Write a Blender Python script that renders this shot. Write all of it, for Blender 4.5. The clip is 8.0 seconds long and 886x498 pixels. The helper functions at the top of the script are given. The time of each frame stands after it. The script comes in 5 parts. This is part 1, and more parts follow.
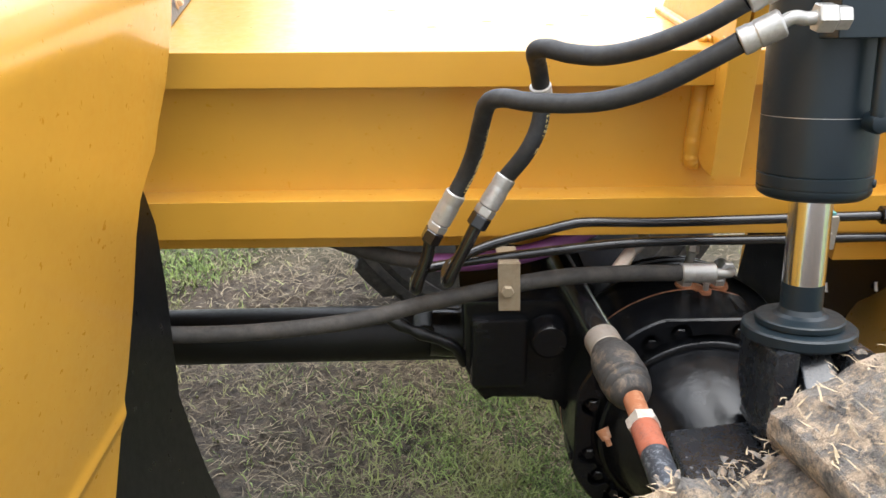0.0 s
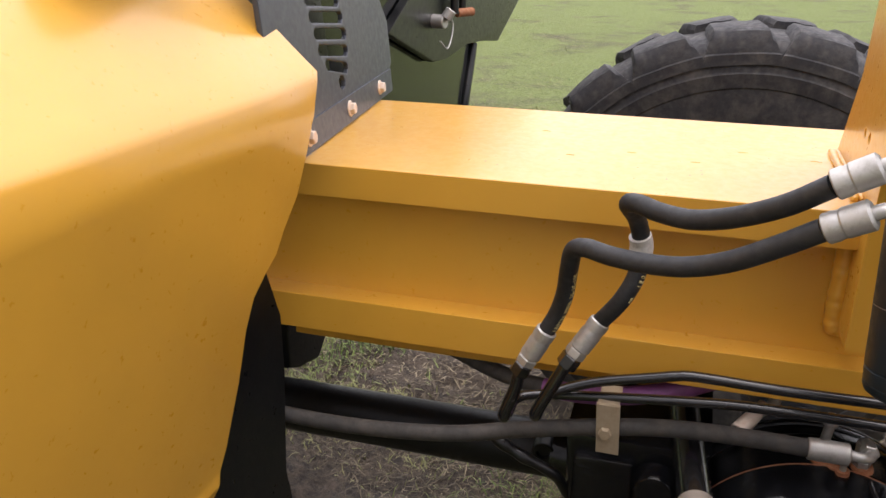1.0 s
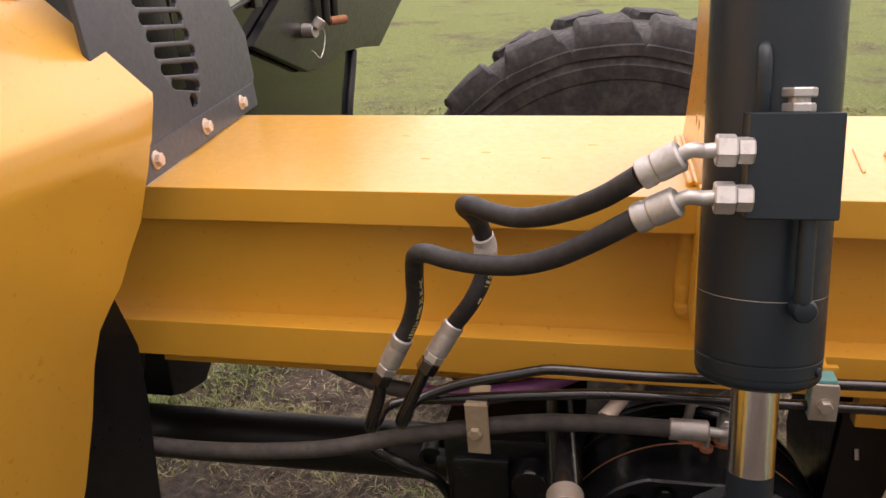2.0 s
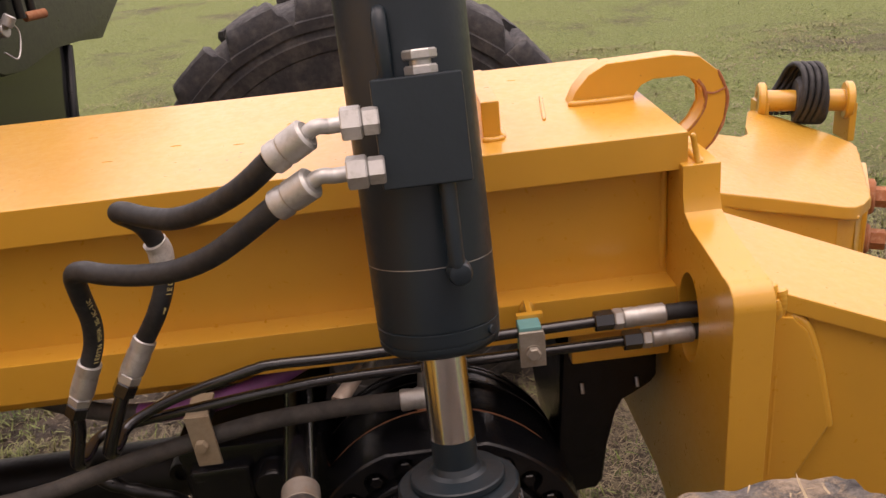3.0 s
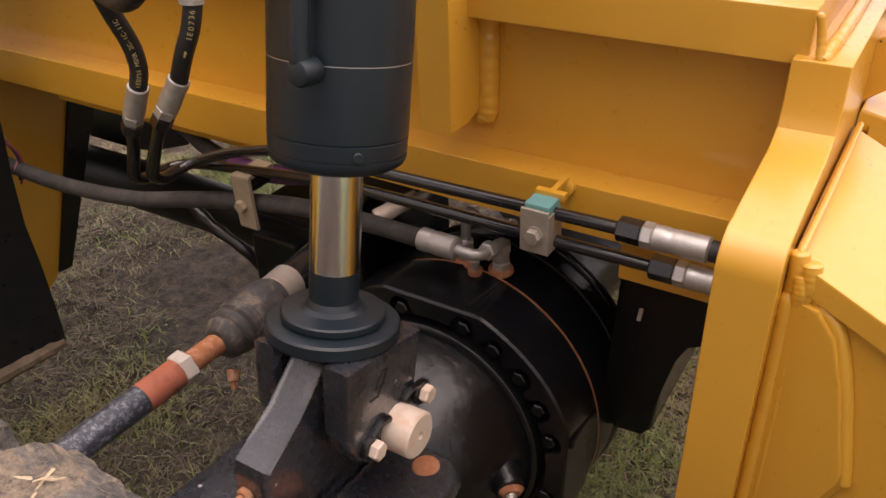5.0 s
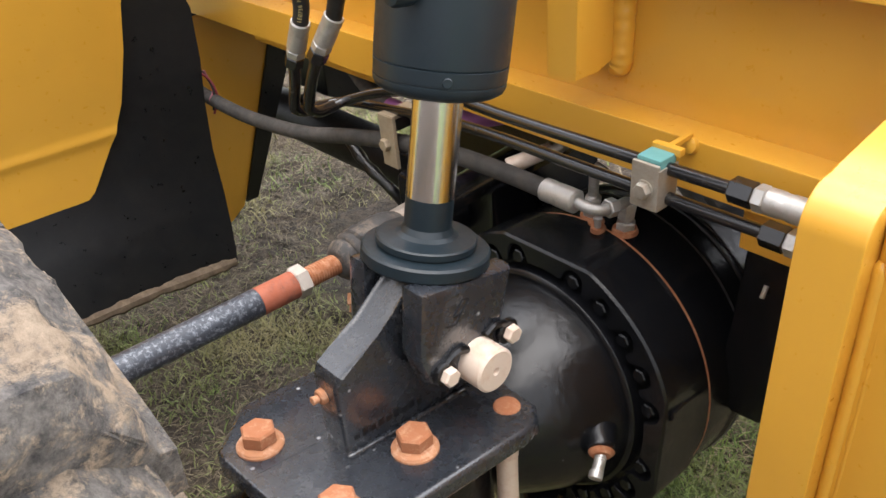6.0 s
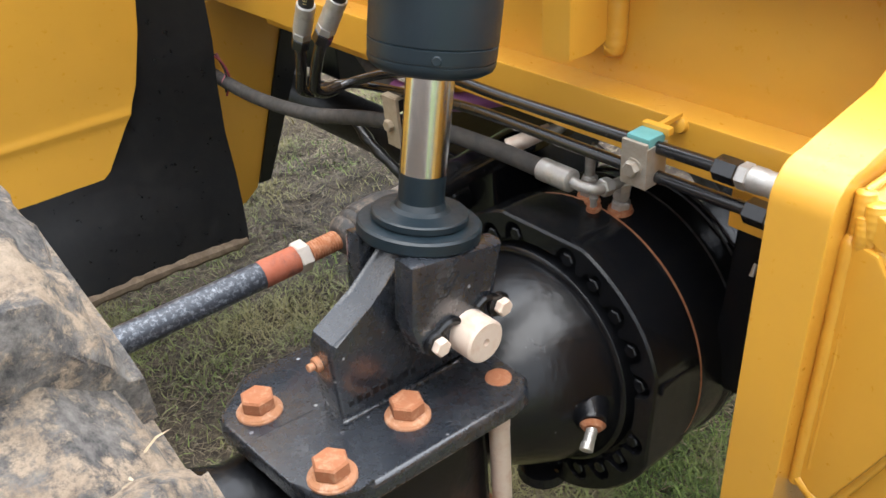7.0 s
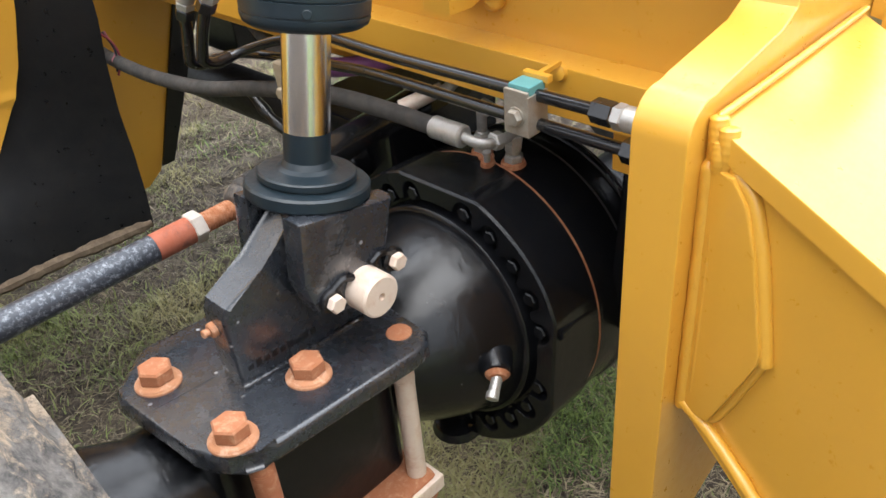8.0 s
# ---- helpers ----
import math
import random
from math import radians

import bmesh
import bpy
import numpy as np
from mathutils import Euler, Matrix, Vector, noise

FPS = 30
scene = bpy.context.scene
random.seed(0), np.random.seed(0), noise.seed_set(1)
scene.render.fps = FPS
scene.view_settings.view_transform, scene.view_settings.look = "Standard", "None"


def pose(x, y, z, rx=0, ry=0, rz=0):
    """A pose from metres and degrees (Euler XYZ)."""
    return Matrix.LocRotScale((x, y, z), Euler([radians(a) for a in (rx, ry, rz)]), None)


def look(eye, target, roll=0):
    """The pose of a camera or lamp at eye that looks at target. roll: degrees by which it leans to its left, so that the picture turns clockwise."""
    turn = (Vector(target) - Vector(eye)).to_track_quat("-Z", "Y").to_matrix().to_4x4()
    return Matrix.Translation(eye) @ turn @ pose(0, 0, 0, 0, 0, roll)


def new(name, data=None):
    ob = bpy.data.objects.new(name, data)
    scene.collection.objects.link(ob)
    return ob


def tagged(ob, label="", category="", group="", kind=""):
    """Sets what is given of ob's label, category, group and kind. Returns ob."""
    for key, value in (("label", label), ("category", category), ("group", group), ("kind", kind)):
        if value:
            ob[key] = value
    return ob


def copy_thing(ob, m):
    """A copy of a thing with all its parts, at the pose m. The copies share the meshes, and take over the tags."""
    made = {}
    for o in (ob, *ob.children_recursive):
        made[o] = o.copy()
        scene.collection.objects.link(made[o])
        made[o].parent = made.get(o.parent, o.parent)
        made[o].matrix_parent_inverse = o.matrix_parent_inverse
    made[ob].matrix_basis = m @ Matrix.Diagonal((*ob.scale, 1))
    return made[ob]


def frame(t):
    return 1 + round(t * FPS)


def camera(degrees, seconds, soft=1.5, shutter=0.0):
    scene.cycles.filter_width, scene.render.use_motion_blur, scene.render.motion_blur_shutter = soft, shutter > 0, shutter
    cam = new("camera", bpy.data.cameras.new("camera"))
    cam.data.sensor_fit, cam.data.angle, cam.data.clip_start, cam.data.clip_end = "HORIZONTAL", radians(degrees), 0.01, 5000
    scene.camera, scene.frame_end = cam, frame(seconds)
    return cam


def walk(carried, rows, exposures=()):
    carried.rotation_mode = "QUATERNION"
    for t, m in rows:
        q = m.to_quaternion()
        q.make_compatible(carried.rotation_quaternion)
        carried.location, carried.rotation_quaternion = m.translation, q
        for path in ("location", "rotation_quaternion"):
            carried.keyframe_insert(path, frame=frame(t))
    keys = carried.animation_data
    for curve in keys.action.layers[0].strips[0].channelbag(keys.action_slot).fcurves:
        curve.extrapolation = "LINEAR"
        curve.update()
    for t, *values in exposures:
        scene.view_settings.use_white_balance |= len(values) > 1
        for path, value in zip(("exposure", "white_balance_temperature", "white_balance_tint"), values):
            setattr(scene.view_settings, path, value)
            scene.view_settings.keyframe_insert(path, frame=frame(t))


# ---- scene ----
cam = camera(56.6, 8.0)
PATH = [
    (0, (-0.668, -1.466, 1.698), (-0.607, 0.332, 0.823), 0.1),
    (0.5, (-0.434, -1.38, 1.74), (-0.738, 0.434, 0.955), 0.7),
    (1, (-0.399, -1.406, 1.81), (-0.953, 0.369, 1.075), 0.1),
    (1.2, (-0.396, -1.4, 1.83), (-1.005, 0.366, 1.117), -0.5),
    (2.3, (-0.221, -1.351, 1.808), (-0.465, 0.489, 1.063), -4.1),
    (2.5, (-0.192, -1.34, 1.805), (-0.345, 0.505, 1.047), -5.3),
    (3, (-0.077, -1.287, 1.8), (-0.021, 0.534, 0.974), -6.1),
    (3.5, (0.215, -1.314, 1.775), (0.111, 0.484, 0.906), -4.0),
    (4, (0.398, -1.228, 1.744), (0.055, 0.514, 0.823), -3.4),
    (4.5, (0.43, -1.096, 1.704), (-0.089, 0.555, 0.7), -2.2),
    (5, (0.521, -0.999, 1.642), (-0.398, 0.433, 0.592), -2.0),
    (5.2, (0.556, -0.972, 1.614), (-0.509, 0.354, 0.561), -2.3),
    (6.3, (0.691, -0.937, 1.588), (-0.623, 0.132, 0.524), -4.7),
    (6.5, (0.704, -0.935, 1.589), (-0.615, 0.123, 0.521), -4.7),
    (7, (0.72, -0.937, 1.589), (-0.602, 0.105, 0.51), -4.8),
    (7.5, (0.737, -0.938, 1.577), (-0.556, 0.118, 0.475), -4.9),
    (8, (0.777, -0.919, 1.559), (-0.414, 0.225, 0.431), -5.3),
]
walk(cam, [(t, look(eye, target, roll)) for t, eye, target, roll in PATH], [(0.0, 0.8, 6500, 10), (0.5, 0.42, 6500, 11), (1.0, 0.02, 6900, 19), (1.2, -0.06, 7100, 21), (2.3, -0.1, 7900, 29), (3.0, -0.3, 8000, 30), (3.5, -0.36, 8000, 30), (4.0, -0.44, 8000, 31), (4.5, -0.44, 8000, 31), (5.2, 0.17, 7600, 25), (6.3, 0.8, 6600, 11), (7.0, 0.83, 6500, 10), (8.0, 0.83, 6500, 10)])

# ---- light ----
world = bpy.data.worlds.new("overcast_sky")
scene.world = world
world.use_nodes = True
wn, wl = world.node_tree.nodes, world.node_tree.links
sky = wn.new("ShaderNodeTexSky")
sky.sky_type = "NISHITA"
sky.sun_disc = False
sky.sun_elevation, sky.sun_rotation = radians(77), radians(143)
sky.air_density, sky.dust_density, sky.ozone_density = 1.0, 4.0, 0.6
# a bright cloud cover evens the blue out
cloud_noise = wn.new("ShaderNodeTexNoise")
cloud_noise.inputs["Scale"].default_value = 2.2
cloud_noise.inputs["Detail"].default_value = 5
cloud_ramp = wn.new("ShaderNodeMapRange")
cloud_ramp.inputs["From Min"].default_value, cloud_ramp.inputs["From Max"].default_value = 0.3, 0.7
cloud_ramp.inputs["To Min"].default_value, cloud_ramp.inputs["To Max"].default_value = 11.0, 16.5
cloud_col = wn.new("ShaderNodeMix")
cloud_col.data_type = "RGBA"
cloud_col.inputs[0].default_value = 0.86
# an overcast sky is brightest overhead
cloud_rgb = wn.new("ShaderNodeCombineColor")
sky_way = wn.new("ShaderNodeTexCoord")
sky_up = wn.new("ShaderNodeSeparateXYZ")
wl.new(sky_way.outputs["Generated"], sky_up.inputs[0])
climb = wn.new("ShaderNodeMapRange")
climb.inputs["To Min"].default_value, climb.inputs["To Max"].default_value = 0.5, 1.3
wl.new(sky_up.outputs["Z"], climb.inputs["Value"])
zenith = wn.new("ShaderNodeMath")
zenith.operation = "MULTIPLY"
wl.new(cloud_ramp.outputs[0], zenith.inputs[0]), wl.new(climb.outputs[0], zenith.inputs[1])
# the cloud is thinner over the far side of the field
thin = wn.new("ShaderNodeVectorMath")
thin.operation = "DOT_PRODUCT"
thin.inputs[1].default_value = (0.1, 0.85, 0.5)
wl.new(sky_way.outputs["Generated"], thin.inputs[0])
glow = wn.new("ShaderNodeMapRange")
glow.interpolation_type = "SMOOTHSTEP"
for k, v in zip(("From Min", "From Max", "To Min", "To Max"), (-0.2, 1.0, 0.85, 2.1)):
    glow.inputs[k].default_value = v
wl.new(thin.outputs["Value"], glow.inputs["Value"])
bright = wn.new("ShaderNodeMath")
bright.operation = "MULTIPLY"
wl.new(zenith.outputs[0], bright.inputs[0]), wl.new(glow.outputs[0], bright.inputs[1])
for k, tint in (("Red", 0.95), ("Green", 1.0), ("Blue", 1.08)):
    grey = wn.new("ShaderNodeMath")
    grey.operation = "MULTIPLY"
    grey.inputs[1].default_value = tint
    wl.new(bright.outputs[0], grey.inputs[0])
    wl.new(grey.outputs[0], cloud_rgb.inputs[k])
wl.new(cloud_noise.outputs["Fac"], cloud_ramp.inputs["Value"])
wl.new(sky.outputs[0], cloud_col.inputs[6])
wl.new(cloud_rgb.outputs[0], cloud_col.inputs[7])
wl.new(cloud_col.outputs[2], wn["Background"].inputs["Color"])
wn["Background"].inputs["Strength"].default_value = 0.1

sun_data = bpy.data.lights.new("sun", "SUN")
sun_data.energy, sun_data.angle, sun_data.color = 1.7, radians(60), (1.0, 0.97, 0.93)
sun = new("sun", sun_data)
sun.matrix_world = look((1.2, -1.6, 8.6), (0, 0, 0))


# ---- materials ----
def material(name):
    m = bpy.data.materials.new(name)
    m.use_nodes = True
    return m, m.node_tree.nodes, m.node_tree.links, m.node_tree.nodes["Principled BSDF"]


def coords(n, l, scale=1.0):
    c = n.new("ShaderNodeTexCoord")
    mp = n.new("ShaderNodeMapping")
    mp.inputs["Scale"].default_value = (scale, scale, scale) if not hasattr(scale, "__len__") else scale
    l.new(c.outputs["Object"], mp.inputs["Vector"])
    return mp.outputs[0]


def noise_node(n, l, scale, detail=5.0, rough=0.6, vec=None, distort=0.0):
    t = n.new("ShaderNodeTexNoise")
    t.inputs["Scale"].default_value, t.inputs["Detail"].default_value = scale, detail
    t.inputs["Roughness"].default_value, t.inputs["Distortion"].default_value = rough, distort
    l.new(vec if vec is not None else coords(n, l), t.inputs["Vector"])
    return t.outputs["Fac"]


def ranged(n, l, fac, a, b, to0=0.0, to1=1.0):
    r = n.new("ShaderNodeMapRange")
    for k, v in zip(("From Min", "From Max", "To Min", "To Max"), (a, b, to0, to1)):
        r.inputs[k].default_value = v
    l.new(fac, r.inputs["Value"])
    return r.outputs[0]


def mixed(n, l, fac, a, b):
    m = n.new("ShaderNodeMix")
    m.data_type = "RGBA"
    for value, socket in ((fac, m.inputs[0]), (a, m.inputs[6]), (b, m.inputs[7])):
        if hasattr(value, "is_linked"):
            l.new(value, socket)
        else:
            socket.default_value = (*value, 1) if hasattr(value, "__len__") else value
    return m.outputs[2]


def bumped(n, l, bsdf, height, strength=0.3, distance=0.002):
    b = n.new("ShaderNodeBump")
    b.inputs["Strength"].default_value, b.inputs["Distance"].default_value = strength, distance
    l.new(height, b.inputs["Height"])
    l.new(b.outputs[0], bsdf.inputs["Normal"])


def painted(name, col, rough=0.35, dirt=(0.16, 0.11, 0.06), dirt_amount=0.35, coat=0.3, bump=0.15, chips=0.0, chip_col=(0.12, 0.05, 0.03), coat_rough=0.09, spec=0.5, cast=0.0):
    """Sprayed paint with faint orange peel, dust film and a few chips."""
    m, n, l, p = material(name)
    v = coords(n, l)
    big = noise_node(n, l, 2.3, 4, 0.6, v)
    fine = noise_node(n, l, 60, 5, 0.65, v)
    c = mixed(n, l, ranged(n, l, big, 0.35, 0.7), [k * 0.93 for k in col], [min(1, k * 1.05) for k in col])
    dust = ranged(n, l, noise_node(n, l, 9, 8, 0.7, v, 0.4), 0.56, 0.8, 0, dirt_amount)
    c = mixed(n, l, dust, c, dirt)
    spots = n.new("ShaderNodeTexVoronoi")
    spots.inputs["Scale"].default_value = 34
    l.new(v, spots.inputs["Vector"])
    if chips:
        gate = ranged(n, l, noise_node(n, l, 5, 3, 0.5, v), 0.54, 0.6)
        pin = ranged(n, l, spots.outputs["Distance"], chips * 0.6, chips, 1, 0)
        both = n.new("ShaderNodeMath")
        both.operation = "MULTIPLY"
        l.new(gate, both.inputs[0]), l.new(pin, both.inputs[1])
        c = mixed(n, l, both.outputs[0], c, chip_col)
    l.new(c, p.inputs["Base Color"])
    l.new(ranged(n, l, fine, 0.3, 0.75, rough * 0.8, rough * 1.35), p.inputs["Roughness"])
    p.inputs["Coat Weight"].default_value = coat
    p.inputs["Specular IOR Level"].default_value = spec
    p.inputs["Coat Roughness"].default_value = coat_rough
    if cast:
        bumped(n, l, p, noise_node(n, l, 24, 9, 0.62, v), cast, 0.004)
    else:
        bumped(n, l, p, noise_node(n, l, 140, 3, 0.5, v), bump, 0.0006)
    return m


def metal(name, col, rough=0.35, metallic=1.0, stain=(0.3, 0.15, 0.07), stain_amount=0.3, bump=0.2, grain=26):
    m, n, l, p = material(name)
    v = coords(n, l)
    st = ranged(n, l, noise_node(n, l, grain, 8, 0.7, v, 0.3), 0.5, 0.72, 0, stain_amount)
    l.new(mixed(n, l, st, col, stain), p.inputs["Base Color"])
    l.new(ranged(n, l, st, 0, 1, metallic, metallic * 0.3), p.inputs["Metallic"])
    l.new(ranged(n, l, noise_node(n, l, 80, 5, 0.6, v), 0.3, 0.7, rough * 0.75, rough * 1.4), p.inputs["Roughness"])
    bumped(n, l, p, noise_node(n, l, 120, 5, 0.6, v), bump, 0.0008)
    return m


def rubber(name, col, rough=0.6, dust=(0.2, 0.17, 0.13), dust_amount=0.3, scale=14.0, bump=0.3):
    m, n, l, p = material(name)
    v = coords(n, l)
    d = ranged(n, l, noise_node(n, l, scale, 8, 0.7, v, 0.3), 0.45, 0.75, 0, dust_amount)
    l.new(mixed(n, l, d, col, dust), p.inputs["Base Color"])
    l.new(ranged(n, l, noise_node(n, l, 50, 4, 0.6, v), 0.3, 0.7, rough * 0.8, min(1, rough * 1.3)), p.inputs["Roughness"])
    bumped(n, l, p, noise_node(n, l, 90, 6, 0.65, v), bump, 0.0012)
    return m


YELLOW = painted("yellow_paint", (0.66, 0.34, 0.04), 0.32, (0.56, 0.29, 0.045), 0.0, 0.6, 0.04, coat_rough=0.14)
YELLOW_CHIPPED = painted("yellow_paint_chipped", (0.66, 0.34, 0.04), 0.34, (0.5, 0.26, 0.05), 0.03, 0.55, 0.05, 0.075, coat_rough=0.2)
BLACK_PAINT = painted("black_axle_paint", (0.006, 0.0065, 0.008), 0.2, (0.13, 0.13, 0.135), 0.16, 0.0, 0.7, 0.05, (0.2, 0.2, 0.2), spec=0.42, cast=0.5)
CAST_PAINT = painted("worn_black_casting_paint", (0.02, 0.0235, 0.03), 0.26, (0.2, 0.205, 0.21), 0.35, 0.85, 1.2, 0.13, (0.42, 0.42, 0.43), coat_rough=0.16, spec=0.5, cast=0.22)
BLACK_MATTE = painted("dusty_black_paint", (0.006, 0.006, 0.007), 0.42, (0.03, 0.028, 0.026), 0.2, 0.0, 0.4, spec=0.35)
GREY_PAINT = painted("charcoal_cylinder_paint", (0.009, 0.0175, 0.024), 0.38, (0.024, 0.036, 0.045), 0.3, 0.0, 0.35, spec=0.44)
PANEL_GREY = painted("dark_grey_panel_paint", (0.05, 0.056, 0.072), 0.42, (0.075, 0.075, 0.078), 0.15, 0.1, 0.2)
BLACK_TUBE = painted("black_tube_paint", (0.01, 0.01, 0.011), 0.22, (0.05, 0.05, 0.05), 0.25, 0.5, 0.15)
RUBBER = rubber("hose_rubber", (0.014, 0.0155, 0.018), 0.55, (0.07, 0.068, 0.066), 0.4, 30)
DUSTY_RUBBER = rubber("dusty_hose_rubber", (0.04, 0.038, 0.036), 0.7, (0.11, 0.095, 0.08), 0.6, 18)
FLAP = rubber("mudflap_rubber", (0.0045, 0.005, 0.006), 0.33, (0.07, 0.063, 0.052), 0.1, 26)
TYRE = rubber("tyre_rubber", (0.02, 0.02, 0.023), 0.7, (0.14, 0.125, 0.11), 0.55, 11, 0.8)
ZINC = metal("zinc_fitting", (0.5, 0.49, 0.47), 0.45, 0.75, (0.26, 0.24, 0.21), 0.6, 0.5, 60)
CHROME, n, l, p = material("chrome_rod")
p.inputs["Base Color"].default_value, p.inputs["Metallic"].default_value = (0.84, 0.87, 0.93, 1), 1.0
l.new(ranged(n, l, noise_node(n, l, 12, 4, 0.6), 0.3, 0.7, 0.17, 0.24), p.inputs["Roughness"])
PIN = metal("tan_rusted_pin_steel", (0.74, 0.62, 0.52), 0.55, 0.3, (0.52, 0.27, 0.14), 0.6)
RUST = metal("orange_rust", (0.34, 0.13, 0.06), 0.85, 0.0, (0.52, 0.29, 0.17), 0.8, 1.0, 70)
PALE_RUST = metal("pale_rust", (0.4, 0.18, 0.09), 0.85, 0.0, (0.62, 0.42, 0.3), 0.9, 1.0, 60)
PURPLE = rubber("purple_hose", (0.24, 0.07, 0.23), 0.5, (0.1, 0.07, 0.09), 0.5, 25)


# ---- mesh tools ----
def part(name, bm, mat, parent=None, label="", smooth=40, at=None):
    """Links a bmesh as one mesh object, under a thing or a part."""
    me = bpy.data.meshes.new(name)
    bmesh.ops.recalc_face_normals(bm, faces=bm.faces)
    bm.to_mesh(me)
    bm.free()
    for f in me.polygons:
        f.use_smooth = smooth > 0
    if smooth > 0:
        me.set_sharp_from_angle(angle=radians(smooth))
    me.materials.append(mat)
    ob = new(name, me)
    if at is not None:
        ob.matrix_basis = at
    if smooth > 0:
        # large faces stay flat up to their rounded edges
        even = ob.modifiers.new("even_normals", "WEIGHTED_NORMAL")
        even.keep_sharp = True
    if parent is not None:
        ob.parent = parent
    return tagged(ob, label)


def thing(name, label, category, group="", kind="", at=None):
    ob = new(name)
    ob.empty_display_size = 0.05
    if at is not None:
        ob.matrix_basis = at
    return tagged(ob, label, category, group, kind)


def bevel(bm, geom_edges, r, seg=2):
    if r > 0:
        bmesh.ops.bevel(bm, geom=geom_edges, offset=r, segments=seg, profile=0.5, affect="EDGES", clamp_overlap=True)


def box(bm, x0, x1, y0, y1, z0, z1, r=0.004, seg=2):
    v = bmesh.ops.create_cube(bm, size=1.0)["verts"]
    bmesh.ops.transform(bm, verts=v, matrix=Matrix.LocRotScale(((x0 + x1) / 2, (y0 + y1) / 2, (z0 + z1) / 2), None, (x1 - x0, y1 - y0, z1 - z0)))
    bevel(bm, list({e for w in v for e in w.link_edges}), r, seg)
    return bm


def prism(bm, outline, axis, a, b, r=0.003, seg=2):
    """An outline in two axes, drawn out along the third from a to b."""
    put = {"x": lambda u, w, k: (k, u, w), "y": lambda u, w, k: (u, k, w), "z": lambda u, w, k: (u, w, k)}[axis]
    lo = [bm.verts.new(put(u, w, a)) for u, w in outline]
    hi = [bm.verts.new(put(u, w, b)) for u, w in outline]
    fs = [bm.faces.new(lo[::-1]), bm.faces.new(hi)]
    for i in range(len(lo)):
        j = (i + 1) % len(lo)
        fs.append(bm.faces.new((lo[i], lo[j], hi[j], hi[i])))
    if r > 0:
        bevel(bm, list({e for f in fs[:2] for e in f.edges}), r, seg)
    return bm


def lathe(bm, profile, m=None, seg=48, cap=True):
    """A profile of (radius, height) turned round z, laid by m."""
    m = m or Matrix()
    rings = []
    for r, h in profile:
        rings.append([bm.verts.new(m @ Vector((r * math.cos(2 * math.pi * i / seg), r * math.sin(2 * math.pi * i / seg), h))) for i in range(seg)])
    for a, b in zip(rings, rings[1:]):
        for i in range(seg):
            j = (i + 1) % seg
            bm.faces.new((a[i], a[j], b[j], b[i]))
    if cap:
        bm.faces.new(rings[0][::-1])
        bm.faces.new(rings[-1])
    return bm


def aim(p, q):
    """The pose at p whose z points to q."""
    p, q = Vector(p), Vector(q)
    return Matrix.Translation(p) @ (q - p).to_track_quat("Z", "Y").to_matrix().to_4x4()


def rod(bm, p, q, r0, r1=None, seg=24, chamfer=0.0):
    length = (Vector(q) - Vector(p)).length
    r1 = r0 if r1 is None else r1
    prof = [(r0, 0), (r1, length)]
    if chamfer:
        prof = [(r0 - chamfer, 0), (r0, chamfer), (r1, length - chamfer), (r1 - chamfer, length)]
    return lathe(bm, prof, aim(p, q), seg)


def hexagon(bm, p, q, r, chamfer=0.002):
    """A hexagonal nut or bolt head from p to q, r across corners / 2."""
    length = (Vector(q) - Vector(p)).length
    return lathe(bm, [(r - chamfer, 0), (r, chamfer), (r, length - chamfer), (r - chamfer, length)], aim(p, q), 6)


def smooth_line(pts, steps=10):
    """Points on a Catmull-Rom line through pts."""
    p = [Vector(k) for k in pts]
    p = [p[0] * 2 - p[1]] + p + [p[-1] * 2 - p[-2]]
    out = []
    for i in range(1, len(p) - 2):
        for s in range(steps):
            t = s / steps
            a, b, c, d = p[i - 1 : i + 3]
            out.append(0.5 * ((2 * b) + (c - a) * t + (2 * a - 5 * b + 4 * c - d) * t * t + (3 * b - a - 3 * c + d) * t**3))
    out.append(p[-2])
    return out


def sweep(bm, pts, r, seg=16, steps=10, rough=0.0):
    """A round hose or pipe along a smooth line."""
    line = smooth_line(pts, steps) if steps > 1 else [Vector(k) for k in pts]
    up = Vector((0.31, 0.2, 0.93)).normalized()
    rings = []
    for i, c in enumerate(line):
        d = (line[min(i + 1, len(line) - 1)] - line[max(i - 1, 0)]).normalized()
        side = d.cross(up).normalized()
        up = side.cross(d).normalized()
        k = r * (1 + rough * noise.noise(c * 40))
        rings.append([bm.verts.new(c + k * (side * math.cos(2 * math.pi * j / seg) + up * math.sin(2 * math.pi * j / seg))) for j in range(seg)])
    for a, b in zip(rings, rings[1:]):
        for j in range(seg):
            bm.faces.new((a[j], a[(j + 1) % seg], b[(j + 1) % seg], b[j]))
    bm.faces.new(rings[0][::-1])
    bm.faces.new(rings[-1])
    return bm


